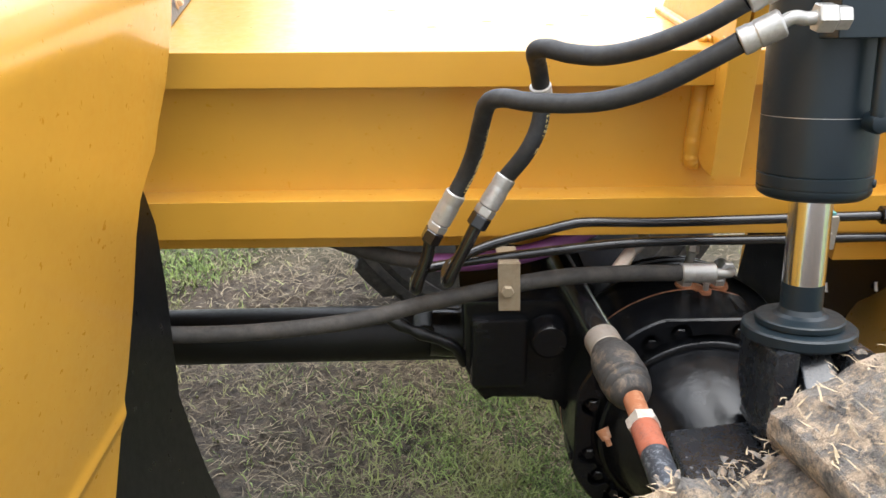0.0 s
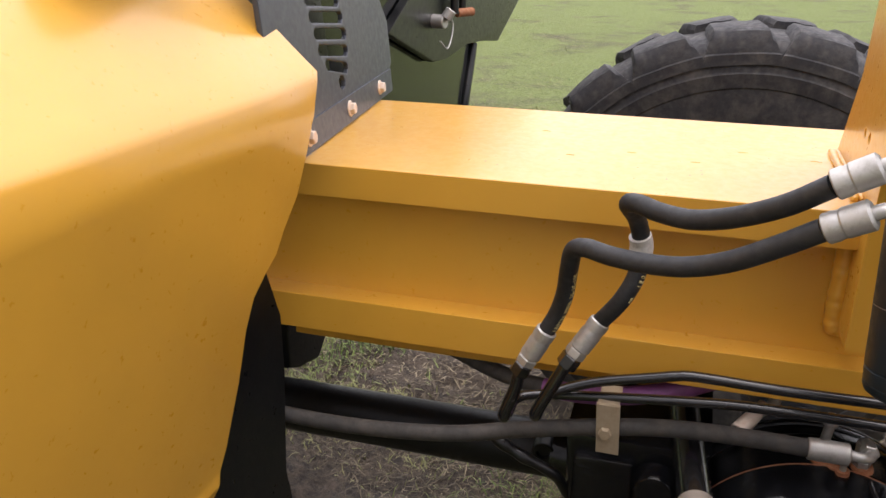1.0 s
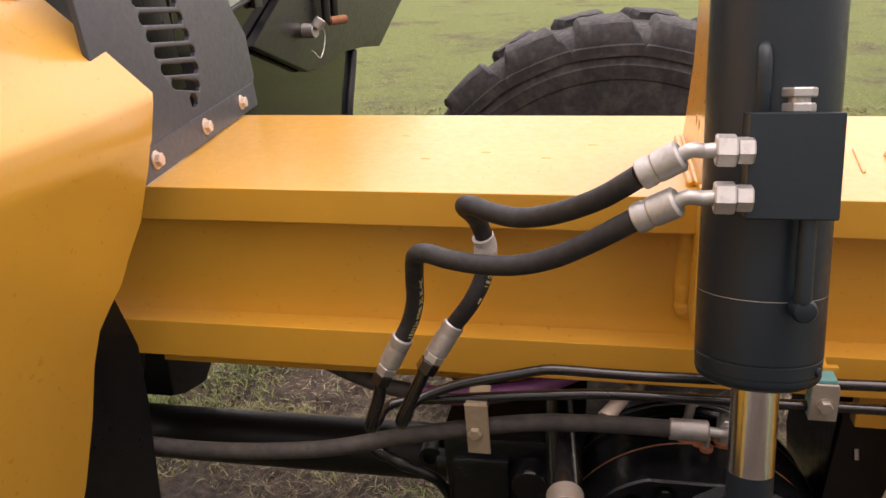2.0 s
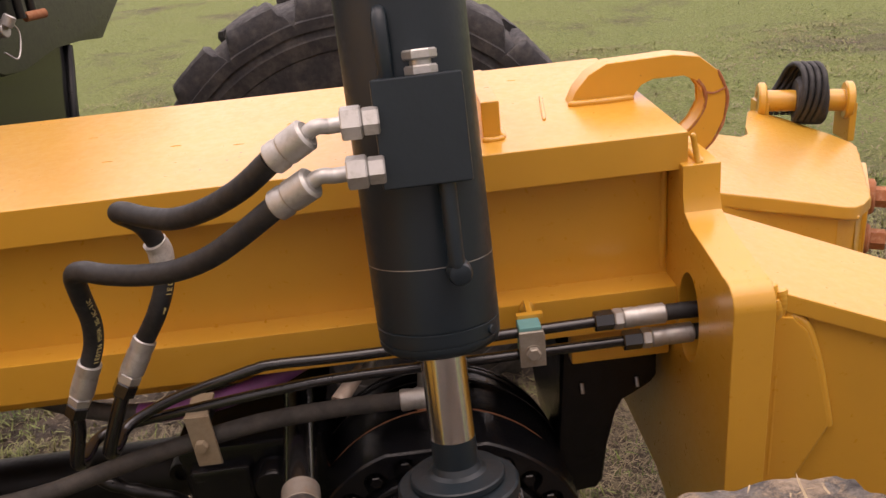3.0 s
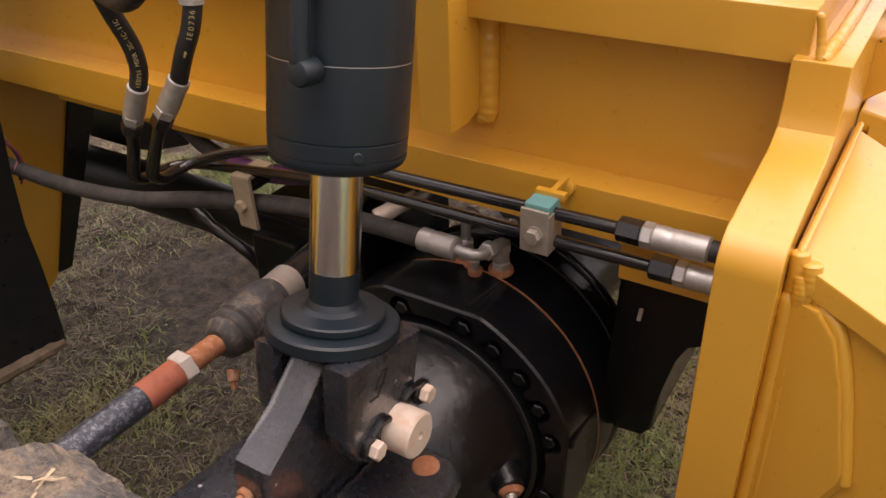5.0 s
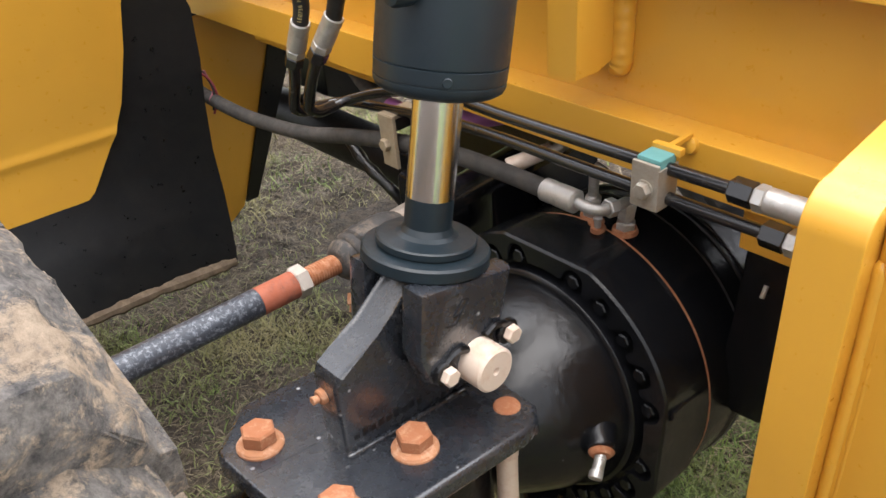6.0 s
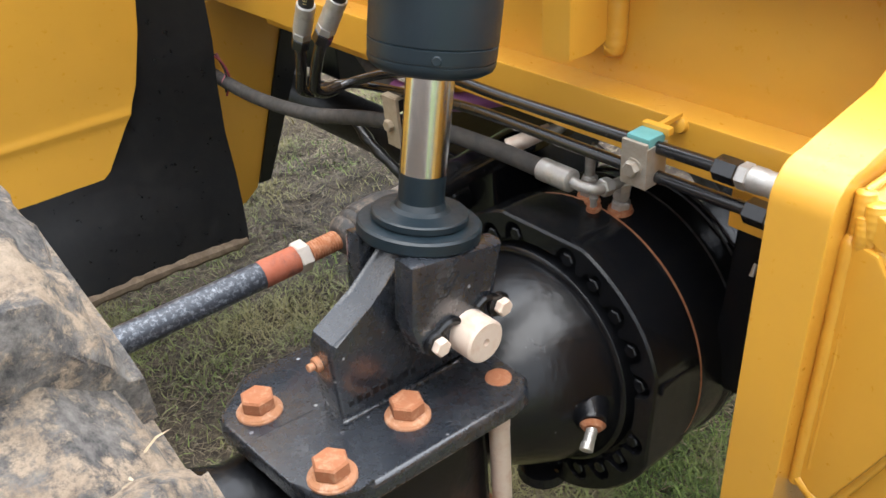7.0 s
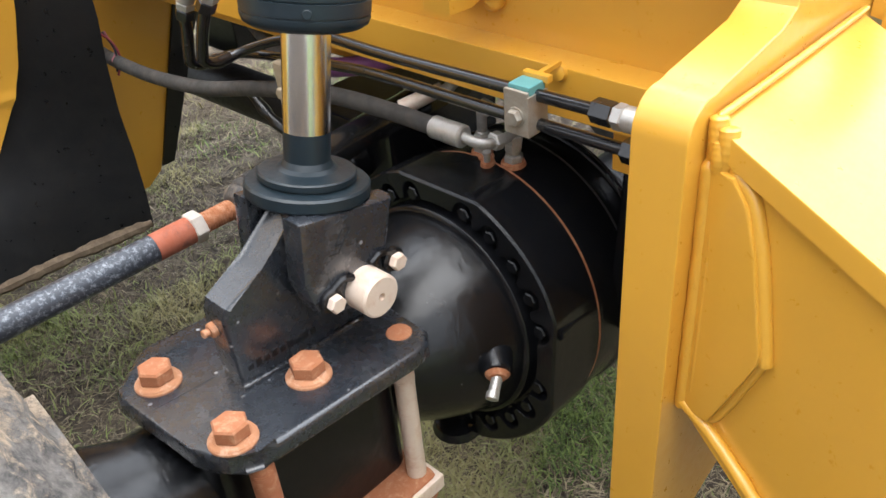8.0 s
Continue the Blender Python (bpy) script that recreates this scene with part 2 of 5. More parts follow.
def holed(bm, outline, holes, axis, a, b, r=0.0):
    """A plate with holes: an outline and hole loops in two axes, drawn from a to b."""
    put = {"x": lambda u, w, k: (k, u, w), "y": lambda u, w, k: (u, k, w), "z": lambda u, w, k: (u, w, k)}[axis]
    edges = []
    for loop in (outline, *holes):
        vs = [bm.verts.new(put(u, w, a)) for u, w in loop]
        edges += [bm.edges.new((vs[i], vs[(i + 1) % len(vs)])) for i in range(len(vs))]
    faces = [g for g in bmesh.ops.triangle_fill(bm, edges=edges, use_beauty=True, use_dissolve=False)["geom"] if isinstance(g, bmesh.types.BMFace)]
    moved = bmesh.ops.extrude_face_region(bm, geom=faces)["geom"]
    bmesh.ops.translate(bm, verts=[g for g in moved if isinstance(g, bmesh.types.BMVert)], vec=Vector(put(0, 0, b - a)) if axis != "x" else Vector((b - a, 0, 0)))
    if r > 0:
        bmesh.ops.recalc_face_normals(bm, faces=bm.faces)
        rim = [e for e in bm.edges if len(e.link_faces) == 2 and e.calc_face_angle(0) > 1.2]
        bevel(bm, rim, r, 2)
    return bm


def circle(u, w, r, n=20, r2=None):
    return [(u + r * math.cos(2 * math.pi * i / n), w + (r2 or r) * math.sin(2 * math.pi * i / n)) for i in range(n)]


def weld(bm, pts, r=0.007, steps=14, ripple=0.035):
    """A wavy weld bead along a line."""
    line = smooth_line(pts, steps)
    up, rings = Vector((0.3, 0.25, 0.92)).normalized(), []
    for i, c in enumerate(line):
        d = (line[min(i + 1, len(line) - 1)] - line[max(i - 1, 0)]).normalized()
        side = d.cross(up).normalized()
        up = side.cross(d).normalized()
        k = r * (1 + ripple * math.sin(i * 1.3) + 3 * ripple * noise.noise(c * 45))
        k *= math.sqrt(1 - max(0.0, 1 - (min(i, len(line) - 1 - i) + 0.4) / 3) ** 2)
        rings.append([bm.verts.new(c + k * (side * math.cos(j * math.pi / 6) + up * math.sin(j * math.pi / 6))) for j in range(12)])
    for a, b in zip(rings, rings[1:]):
        for j in range(12):
            bm.faces.new((a[j], a[(j + 1) % 12], b[(j + 1) % 12], b[j]))
    bm.faces.new(rings[0][::-1]), bm.faces.new(rings[-1])
    return bm


def arc(cu, cw, r, a0, a1, n=6):
    return [(cu + r * math.cos(radians(a0 + (a1 - a0) * i / n)), cw + r * math.sin(radians(a0 + (a1 - a0) * i / n))) for i in range(n + 1)]


# ---- chassis frame ----
TOP, KNEE, LOW, BOTTOM = 1.375, 1.309, 1.09, 1.01
frame_ob = thing("chassis_frame", "yellow welded steel chassis frame with wide flanges", "machine frame")
part("top_flange", box(bmesh.new(), -2.6, 0.388, 0.0, 0.625, KNEE, TOP, 0.003), YELLOW_CHIPPED, frame_ob)
part("bottom_flange", box(bmesh.new(), -2.6, 0.374, 0.0, 0.625, BOTTOM, LOW, 0.003), YELLOW, frame_ob)
part("web", box(bmesh.new(), -2.6, 0.374, 0.058, 0.09, LOW, KNEE, 0.0), YELLOW, frame_ob)
part("web", box(bmesh.new(), -2.6, 0.374, 0.535, 0.567, LOW, KNEE, 0.0), YELLOW, frame_ob)
# end of the web, where the weld was turned round
part("weld_bead", weld(bmesh.new(), [(0.362, 0.01, LOW), (0.364, 0.008, 1.05), (0.364, 0.008, 1.015)], 0.008), YELLOW, frame_ob)
part("weld_bead", weld(bmesh.new(), [(0.366, 0.06, 1.1), (0.366, 0.06, 1.2), (0.366, 0.06, 1.3)], 0.007), YELLOW, frame_ob)
# hanging doubler plates under the bottom flange
part("doubler_plate", box(bmesh.new(), 0.182, 0.368, 0.018, 0.05, 0.938, BOTTOM, 0.003), YELLOW, frame_ob)
part("doubler_plate", box(bmesh.new(), -1.2, -0.375, 0.06, 0.09, 0.962, BOTTOM, 0.003), YELLOW, frame_ob)
# black slab stands in for the dark opening between the doubler plates
bm = bmesh.new()
box(bm, -0.375, 0.182, 0.1, 0.55, 0.97, BOTTOM, 0.0)
part("dark_opening", bm, BLACK_PAINT, frame_ob)

# front plate with its hose hole
neck = [(-0.018, 1.322), (-0.02, 1.268), (-0.03, 1.243), (-0.06, 1.228), (-0.185, 1.21), *arc(-0.208, 1.165, 0.042, 80, 180, 6), (-0.25, 0.75), (-0.25, 0.45), (0.1, 0.6), (0.53, 0.6), (0.88, 0.45), (0.88, 1.15), (0.68, 1.23), (0.645, 1.322)]
hole = circle(-0.062, 1.058, 0.05, 26, 0.085)
part("front_plate", holed(bmesh.new(), neck, [hole], "x", 0.373, 0.438, 0.009), YELLOW, frame_ob, "", 20)
part("weld_bead", weld(bmesh.new(), [(0.392, -0.006, TOP - 0.002), (0.398, -0.004, 1.345), (0.402, -0.01, 1.318)], 0.005), YELLOW, frame_ob)
part("weld_bead", weld(bmesh.new(), [(0.405, -0.012, 1.322), (0.408, 0.1, 1.326), (0.408, 0.4, 1.326), (0.408, 0.62, 1.326)], 0.008, 24), YELLOW, frame_ob)

# tower that carries the head of the suspension cylinder
side = [(-0.046, 1.385), (0.006, 1.385), *arc(0.035, 1.395, 0.022, 200, 340, 4), (0.075, 1.379), (0.4, 1.379), (0.36, 1.43), (0.27, 1.56), (0.24, 1.75), (0.22, 2.05), (-0.16, 2.05), (-0.12, 1.8), (-0.052, 1.45)]
holes = [circle(0.1, 1.475, 0.009, 12), circle(0.145, 1.475, 0.009, 12)]
for x0 in (-0.119, -0.09):
    part("tower_plate", holed(bmesh.new(), side, holes, "x", x0, x0 + 0.024, 0.003), YELLOW, frame_ob)
part("tower_foot", prism(bmesh.new(), [(-0.05, 1.15), (0.0, 1.148), (0.056, 1.165), (0.056, 1.307), (-0.002, 1.307), (-0.002, 1.4), (-0.05, 1.4)], "x", -0.123, -0.066, 0.004), YELLOW, frame_ob)
for dx in (0.026, 0.038):
    part("weld_bead", weld(bmesh.new(), [(-0.078 + dx, 0.06, TOP + 0.004), (-0.078 + dx, 0.2, TOP + 0.005), (-0.078 + dx, 0.4, TOP + 0.004)], 0.008, 30), YELLOW, frame_ob)
    part("weld_bead", weld(bmesh.new(), [(-0.091 - dx, 0.06, TOP + 0.004), (-0.091 - dx, 0.2, TOP + 0.005), (-0.091 - dx, 0.4, TOP + 0.004)], 0.008, 30), YELLOW, frame_ob)
part("weld_bead", weld(bmesh.new(), [(-0.07, 0.05, 1.148), (-0.062, 0.049, 1.152), (-0.06, 0.049, 1.2), (-0.061, 0.049, 1.26), (-0.06, 0.049, 1.306)], 0.018), YELLOW, frame_ob)
part("weld_bead", weld(bmesh.new(), [(-0.118, 0.05, 1.148), (-0.127, 0.049, 1.152), (-0.129, 0.049, 1.2), (-0.128, 0.049, 1.26), (-0.129, 0.049, 1.306)], 0.018), YELLOW, frame_ob)

# upright tab and lifting eye on the deck
part("stop_tab", box(bmesh.new(), 0.054, 0.086, 0.078, 0.33, TOP - 0.004, TOP + 0.068, 0.003), YELLOW_CHIPPED, frame_ob)
part("weld_bead", weld(bmesh.new(), [(0.09, 0.08, TOP + 0.002), (0.09, 0.2, TOP + 0.003), (0.09, 0.33, TOP + 0.002)], 0.006, 24), YELLOW, frame_ob)
part("weld_bead", weld(bmesh.new(), [(0.052, 0.074, TOP + 0.002), (0.07, 0.072, TOP + 0.002), (0.09, 0.076, TOP + 0.002)], 0.006, 8), YELLOW, frame_ob)
eye = [(0.24, 1.376), (0.252, 1.402), (0.277, 1.43), (0.312, 1.448), (0.44, 1.451), (0.49, 1.442), (0.526, 1.412), (0.546, 1.362), (0.541, 1.312), (0.52, 1.27), (0.467, 1.216), (0.436, 1.19)]
eye += [(0.436, 1.282), (0.458, 1.287), (0.486, 1.312), (0.504, 1.345), (0.502, 1.376), (0.486, 1.4), (0.46, 1.412), (0.4, 1.412), (0.376, 1.403), (0.362, 1.376)]
part("lifting_eye", prism(bmesh.new(), eye, "y", 0.236, 0.284, 0.003), YELLOW_CHIPPED, frame_ob, "yellow lifting eye with rust along its edges")
bm = bmesh.new()
inner = [(0.458, 1.287), (0.486, 1.312), (0.504, 1.345), (0.502, 1.376), (0.488, 1.398)]
sweep(bm, [(u - 0.0005, 0.238, w) for u, w in inner], 0.0035, 6, 8, 0.8)
outer = [(0.526, 1.412), (0.546, 1.362), (0.541, 1.312), (0.522, 1.272), (0.49, 1.24)]
sweep(bm, [(u + 0.0005, 0.2375, w) for u, w in outer], 0.0028, 6, 8, 0.8)
sweep(bm, [(0.503, 0.2355, 1.372), (0.52, 0.2352, 1.369), (0.545, 0.2355, 1.378)], 0.0018, 6, 6, 0.6)
part("rust_line", bm, RUST, frame_ob, "dark rust along the eye's edge")
part("weld_bead", weld(bmesh.new(), [(0.236, 0.235, TOP + 0.003), (0.3, 0.232, TOP + 0.003), (0.362, 0.234, TOP + 0.003)], 0.007, 14), YELLOW, frame_ob)
# ground scars left on the deck
bm = bmesh.new()
weld(bm, [(0.176, 0.16, TOP + 0.0005), (0.186, 0.23, TOP + 0.001), (0.2, 0.33, TOP + 0.0005)], 0.004, 20)
part("scar", bm, YELLOW, frame_ob)
for k in range(9):
    bm = bmesh.new()
    px, py = -0.75 + 0.11 * k + random.uniform(-0.03, 0.03), random.uniform(0.12, 0.5)
    sweep(bm, [(px, py, TOP - 0.0005), (px + 0.008, py + 0.001, TOP), (px + 0.02, py, TOP - 0.0005)], 0.0014, 6, 4)
    part("scar", bm, YELLOW, frame_ob)

# near side arm: sloping top plate, side plates, gusset
def arm_z(x):
    return 1.181 - 0.315 * (x - 0.445)


def slab(bm, corners, thick):
    top = [bm.verts.new(c) for c in corners]
    low = [bm.verts.new((c[0], c[1], c[2] - thick)) for c in corners]
    bm.faces.new(top), bm.faces.new(low[::-1])
    for i in range(len(top)):
        bm.faces.new((top[i], low[i], low[(i + 1) % len(top)], top[(i + 1) % len(top)]))
    bevel(bm, [e for e in bm.edges if all(v in top for v in e.verts)], 0.004, 2)
    return bm


arm = thing("side_arm", "yellow box-section frame arm, its top plate speckled with chips", "machine arm", "frame arms")
flat = [(0.44, -0.212), (1.3, -0.47), (1.3, -0.2), (0.44, 0.17)]
part("top_plate", slab(bmesh.new(), [(x, y, arm_z(x)) for x, y in flat], 0.03), YELLOW_CHIPPED, arm)
bm = bmesh.new()
for q in ([(0.438, -0.198), (1.3, -0.456), (1.3, -0.436), (0.438, -0.178)], [(0.438, 0.134), (1.3, -0.236), (1.3, -0.216), (0.438, 0.156)]):
    up = [bm.verts.new((x, y, arm_z(x) - 0.03)) for x, y in q]
    dn = [bm.verts.new((x, y, 0.815 - 0.62 * (x - 0.438))) for x, y in q]
    for i in range(4):
        bm.faces.new((up[i], up[(i + 1) % 4], dn[(i + 1) % 4], dn[i]))
part("side_plate", bm, YELLOW, arm)
part("bottom_plate", slab(bmesh.new(), [(x, y, 0.82 - 0.62 * (x - 0.438)) for x, y in [(0.44, -0.212), (1.3, -0.47), (1.3, -0.2), (0.44, 0.17)]], 0.022), YELLOW, arm)


def on_arm(x, z, out=0.0):
    return (x, -0.198 - 0.3 * (x - 0.438) - out, z)


gus = [on_arm(x, z) for x, z in ((0.44, 1.135), (0.478, 1.135), (0.5, 1.11), (0.517, 1.06), (0.53, 1.0), (0.541, 0.95), (0.541, 0.935), (0.528, 0.9), (0.488, 0.8), (0.44, 0.79))]
bm = bmesh.new()
face = bm.faces.new([bm.verts.new(g) for g in gus])
ex = bmesh.ops.extrude_face_region(bm, geom=[face])["geom"]
fore = [g for g in ex if isinstance(g, bmesh.types.BMVert)]
bmesh.ops.translate(bm, verts=fore, vec=(0.0, -0.017, 0))
bevel(bm, [e for e in bm.edges if all(w in fore for w in e.verts)], 0.005, 2)
part("gusset", bm, YELLOW, arm)
part("weld_bead", weld(bmesh.new(), [on_arm(x, z, 0.004) for x, z in ((0.472, 1.136), (0.498, 1.118), (0.518, 1.062), (0.532, 1.0), (0.543, 0.945), (0.545, 0.93))], 0.0085, 16, 0.012), YELLOW, arm)
part("weld_bead", weld(bmesh.new(), [on_arm(x, z, 0.001) for x, z in ((0.543, 0.935), (0.53, 0.9), (0.492, 0.805), (0.46, 0.79))], 0.0075, 14, 0.012), YELLOW, arm)
for x, y, z0, z1, r in ((0.446, -0.205, 1.188, 1.135, 0.0105), (0.46, -0.209, 1.18, 1.132, 0.0105), (0.453, -0.211, 1.165, 1.128, 0.0095), (0.474, -0.211, 1.155, 1.135, 0.009)):
    part("weld_bead", weld(bmesh.new(), [(x, y, z0), (x + 0.003, y - 0.003, (z0 + z1) / 2), (x + 0.001, y, z1)], r, 16, 0.02), YELLOW, arm)
part("weld_bead", weld(bmesh.new(), [(0.444, -0.212, 1.14), (0.446, -0.213, 1.0), (0.446, -0.213, 0.85), (0.446, -0.213, 0.79)], 0.009, 30, 0.02), YELLOW, arm)
part("weld_bead", weld(bmesh.new(), [(0.459, -0.215, 1.13), (0.46, -0.2165, 1.0), (0.46, -0.2165, 0.82)], 0.0055, 30), YELLOW, arm)
part("weld_bead", weld(bmesh.new(), [(0.447, -0.208, 1.187), (0.448, -0.1, 1.187), (0.448, 0.03, 1.187), (0.448, 0.17, 1.187)], 0.0045, 30), YELLOW, arm)
# lap weld where the floor plate meets the front plate
part("weld_bead", weld(bmesh.new(), [(0.445, -0.214, 0.805), (0.5, -0.224, 0.775), (0.6, -0.254, 0.712)], 0.0085, 20), YELLOW, arm)
# small boss on the side plate
bm = bmesh.new()
lathe(bm, [(0.016, 0.0), (0.013, 0.004), (0.005, 0.006)], aim(on_arm(0.792, 0.962), on_arm(0.792, 0.962, 0.1)), 16)
part("boss", bm, YELLOW, arm)

# far side arm with the cable sheave
def far_z(x):
    return 1.19 - 0.33 * (x - 0.44)


far = thing("side_arm", "yellow frame arm with a notched top plate and a cable roller", "machine arm", "frame arms")
flat = [(0.44, 0.212), (0.676, 0.286), (0.86, 0.332), (0.9, 0.352), (0.94, 0.392), (1.005, 0.47), (1.325, 1.1), (1.335, 1.15), (1.3, 1.22), (1.19, 1.34), (1.1, 1.37), (1.06, 1.32), (0.94, 1.05), (0.9, 0.93), (0.851, 0.863), (0.7, 0.81), (0.44, 0.72)]
part("top_plate", slab(bmesh.new(), [(x, y, far_z(x)) for x, y in flat], 0.028), YELLOW_CHIPPED, far)
bm = bmesh.new()
wall = [(0.45, 0.232), (0.86, 0.352), (0.93, 0.4), (0.99, 0.475), (1.3, 1.09)]
for (x0, y0), (x1, y1) in zip(wall, wall[1:]):
    bm.faces.new([bm.verts.new(v) for v in ((x0, y0, far_z(x0) - 0.02), (x1, y1, far_z(x1) - 0.02), (x1, y1, 0.45), (x0, y0, 0.6))])
bmesh.ops.remove_doubles(bm, verts=bm.verts, dist=0.001)
bmesh.ops.solidify(bm, geom=bm.faces[:], thickness=0.025)
part("side_plate", bm, YELLOW, far)
part("weld_bead", weld(bmesh.new(), [(x, y - 0.004, far_z(x) - 0.03) for x, y in wall[:4]], 0.007, 24), YELLOW, far)
def on_end(s, z, out):
    return (1.0 + 0.31 * s + 0.89 * out, 0.47 + 0.62 * s - 0.45 * out, z)


bm = bmesh.new()
for z, r in ((0.86, 0.05), (0.73, 0.044)):
    rod(bm, on_end(0.55, z, -0.01), on_end(0.55, z, 0.045), r, None, 20, 0.006)
    hexagon(bm, on_end(0.55, z, 0.045), on_end(0.55, z, 0.085), 0.03)
part("pivot_bolt", bm, RUST, far, "rusty pivot bolts")
bm = box(bmesh.new(), -0.12, 0.12, -0.012, 0.012, -0.2, 0.16, 0.006)
bmesh.ops.transform(bm, verts=bm.verts, matrix=Matrix.Translation(on_end(0.55, 0.76, 0.012)) @ Matrix.Rotation(radians(63.4), 4, "Z"))
part("end_bracket", bm, YELLOW, far)
S0, S1 = Vector((1.115, 1.375, 1.0)), Vector((1.4, 1.293, 0.992))
along = (S1 - S0).normalized()
part("spindle", rod(bmesh.new(), S0, S1, 0.036), YELLOW, far)
for p in (S0, S1 - along * 0.025):
    bm = rod(bmesh.new(), p, p + along * 0.026, 0.062, None, 24, 0.005)
    box(bm, p.x, p.x + 0.024, p.y - 0.05, p.y + 0.05, p.z - 0.13, p.z, 0.004)
    part("spindle_flange", bm, YELLOW, far)
mid = S0.lerp(S1, 0.47)
part("roller", rod(bmesh.new(), mid - along * 0.02, mid + along * 0.075, 0.08, None, 28, 0.01), TYRE, far, "black rubber roller")
for k in range(4):
    bm = bmesh.new()
    c = mid + along * (-0.035 + 0.02 * k)
    sweep(bm, [(c.x + 0.02 * math.sin(a) - 0.02 * (a < 0.3), c.y + 0.092 * math.cos(a), c.z + 0.02 + 0.1 * math.sin(a)) for a in (-0.9, -0.3, 0.3, 0.9, 1.5, 2.1, 2.7, 3.3, 3.9)], 0.0095, 10, 6)
    part("cable_loop", bm, RUBBER, far, "grey looped cable")

# ---- suspension cylinder ----
AXIS = Vector((-0.007, 0.205, 0.979)).normalized()
FOOT = Vector((-0.063, -0.319, 1.2))
XA = (Vector((1, 0, 0)) - AXIS * AXIS.x).normalized()
CYL = Matrix.Translation(FOOT) @ Matrix((XA, AXIS.cross(XA), AXIS)).transposed().to_4x4()


def at_cyl(x, y, z):
    return CYL @ Vector((x, y, z))


cylinder = thing("suspension_cylinder", "charcoal-painted hydraulic suspension cylinder with a chrome rod", "hydraulic cylinder")
part("barrel", lathe(bmesh.new(), [(0.0805, 0.058), (0.083, 0.061), (0.083, 0.143), (0.0822, 0.1445), (0.083, 0.146), (0.083, 0.7), (0.06, 0.72), (0.06, 0.8)], CYL, 64), GREY_PAINT, cylinder)
part("gland_ring", lathe(bmesh.new(), [(0.036, 0.022), (0.072, 0.022), (0.0795, 0.027), (0.082, 0.033), (0.082, 0.038), (0.0805, 0.0385), (0.0805, 0.0405), (0.0822, 0.041), (0.0828, 0.0575), (0.0808, 0.059)], CYL, 64), GREY_PAINT, cylinder)
bm = bmesh.new()
lathe(bm, [(0.0834, 0.1442), (0.0834, 0.1452)], CYL, 64, False)
part("seam", bm, ZINC, cylinder, "pale scratched weld seam")
bolt_at = at_cyl(0.0655, -0.0495, 0.047)
out = (CYL.to_3x3() @ Vector((0.0665, -0.0505, 0))).normalized()
bm = bmesh.new()
rod(bm, bolt_at - out * 0.004, bolt_at + out * 0.004, 0.0062, None, 14, 0.001)
part("set_screw", bm, GREY_PAINT, cylinder)
part("rod", rod(bmesh.new(), at_cyl(0, 0, -0.117), at_cyl(0, 0, 0.05), 0.0318, None, 48), CHROME, cylinder, "polished chrome piston rod")
part("clevis_collar", lathe(bmesh.new(), [(0.0318, -0.117), (0.0318, -0.157), (0.036, -0.165), (0.042, -0.169), (0.05, -0.1705), (0.0655, -0.172), (0.0675, -0.174), (0.0675, -0.1815), (0.064, -0.183), (0.064, -0.1845), (0.0835, -0.186), (0.0865, -0.189), (0.0865, -0.203), (0.083, -0.207)], CYL, 64), GREY_PAINT, cylinder, "", 22)
# clevis legs astride the tongue
leg = [(-0.082, -0.205), (-0.074, -0.3), (-0.05, -0.345), (-0.02, -0.36), (0.02, -0.36), (0.05, -0.345), (0.074, -0.3), (0.082, -0.205)]
for x0, x1 in ((0.043, 0.087), (-0.066, -0.028)):
    bm = bmesh.new()
    prism(bm, leg, "x", x0, x1, 0.012, 2)
    bmesh.ops.transform(bm, verts=bm.verts, matrix=CYL)
    part("clevis_leg", bm, CAST_PAINT, cylinder)
# cast foundry mark on the leg
bm = bmesh.new()
mark = CYL @ Matrix.Translation((0.0872, -0.012, -0.25))
for p, q in (((-0.022, -0.012), (-0.006, -0.012)), ((-0.006, -0.012), (0.012, 0.02)), ((-0.012, 0.0), (0.0, 0.022)), ((-0.012, 0.0), (0.008, 0.002)), ((0.0, 0.022), (0.012, 0.02)), ((-0.012, 0.032), (-0.004, 0.036)), ((0.0, 0.032), (0.01, 0.038))):
    rod(bm, mark @ Vector((0, p[0], p[1])), mark @ Vector((0, q[0], q[1])), 0.0013, None, 6)
part("cast_mark", bm, BLACK_PAINT, cylinder)
# valve block, bolted to the barrel
BLK = CYL @ Matrix.Translation((0.007, -0.088, 0.3175))
bm = bmesh.new()
box(bm, -0.053, 0.053, -0.036, 0.045, -0.063, 0.063, 0.0025)
bmesh.ops.transform(bm, verts=bm.verts, matrix=BLK)
block = part("valve_block", bm, GREY_PAINT, cylinder, "square charcoal valve block")
bm = bmesh.new()
hexagon(bm, BLK @ Vector((0.008, 0.004, 0.062)), BLK @ Vector((0.008, 0.004, 0.074)), 0.02)
rod(bm, BLK @ Vector((0.008, 0.004, 0.074)), BLK @ Vector((0.008, 0.004, 0.08)), 0.013, None, 16)
hexagon(bm, BLK @ Vector((0.008, 0.004, 0.08)), BLK @ Vector((0.008, 0.004, 0.092)), 0.021)
part("plug", bm, ZINC, block, "zinc hex plug")
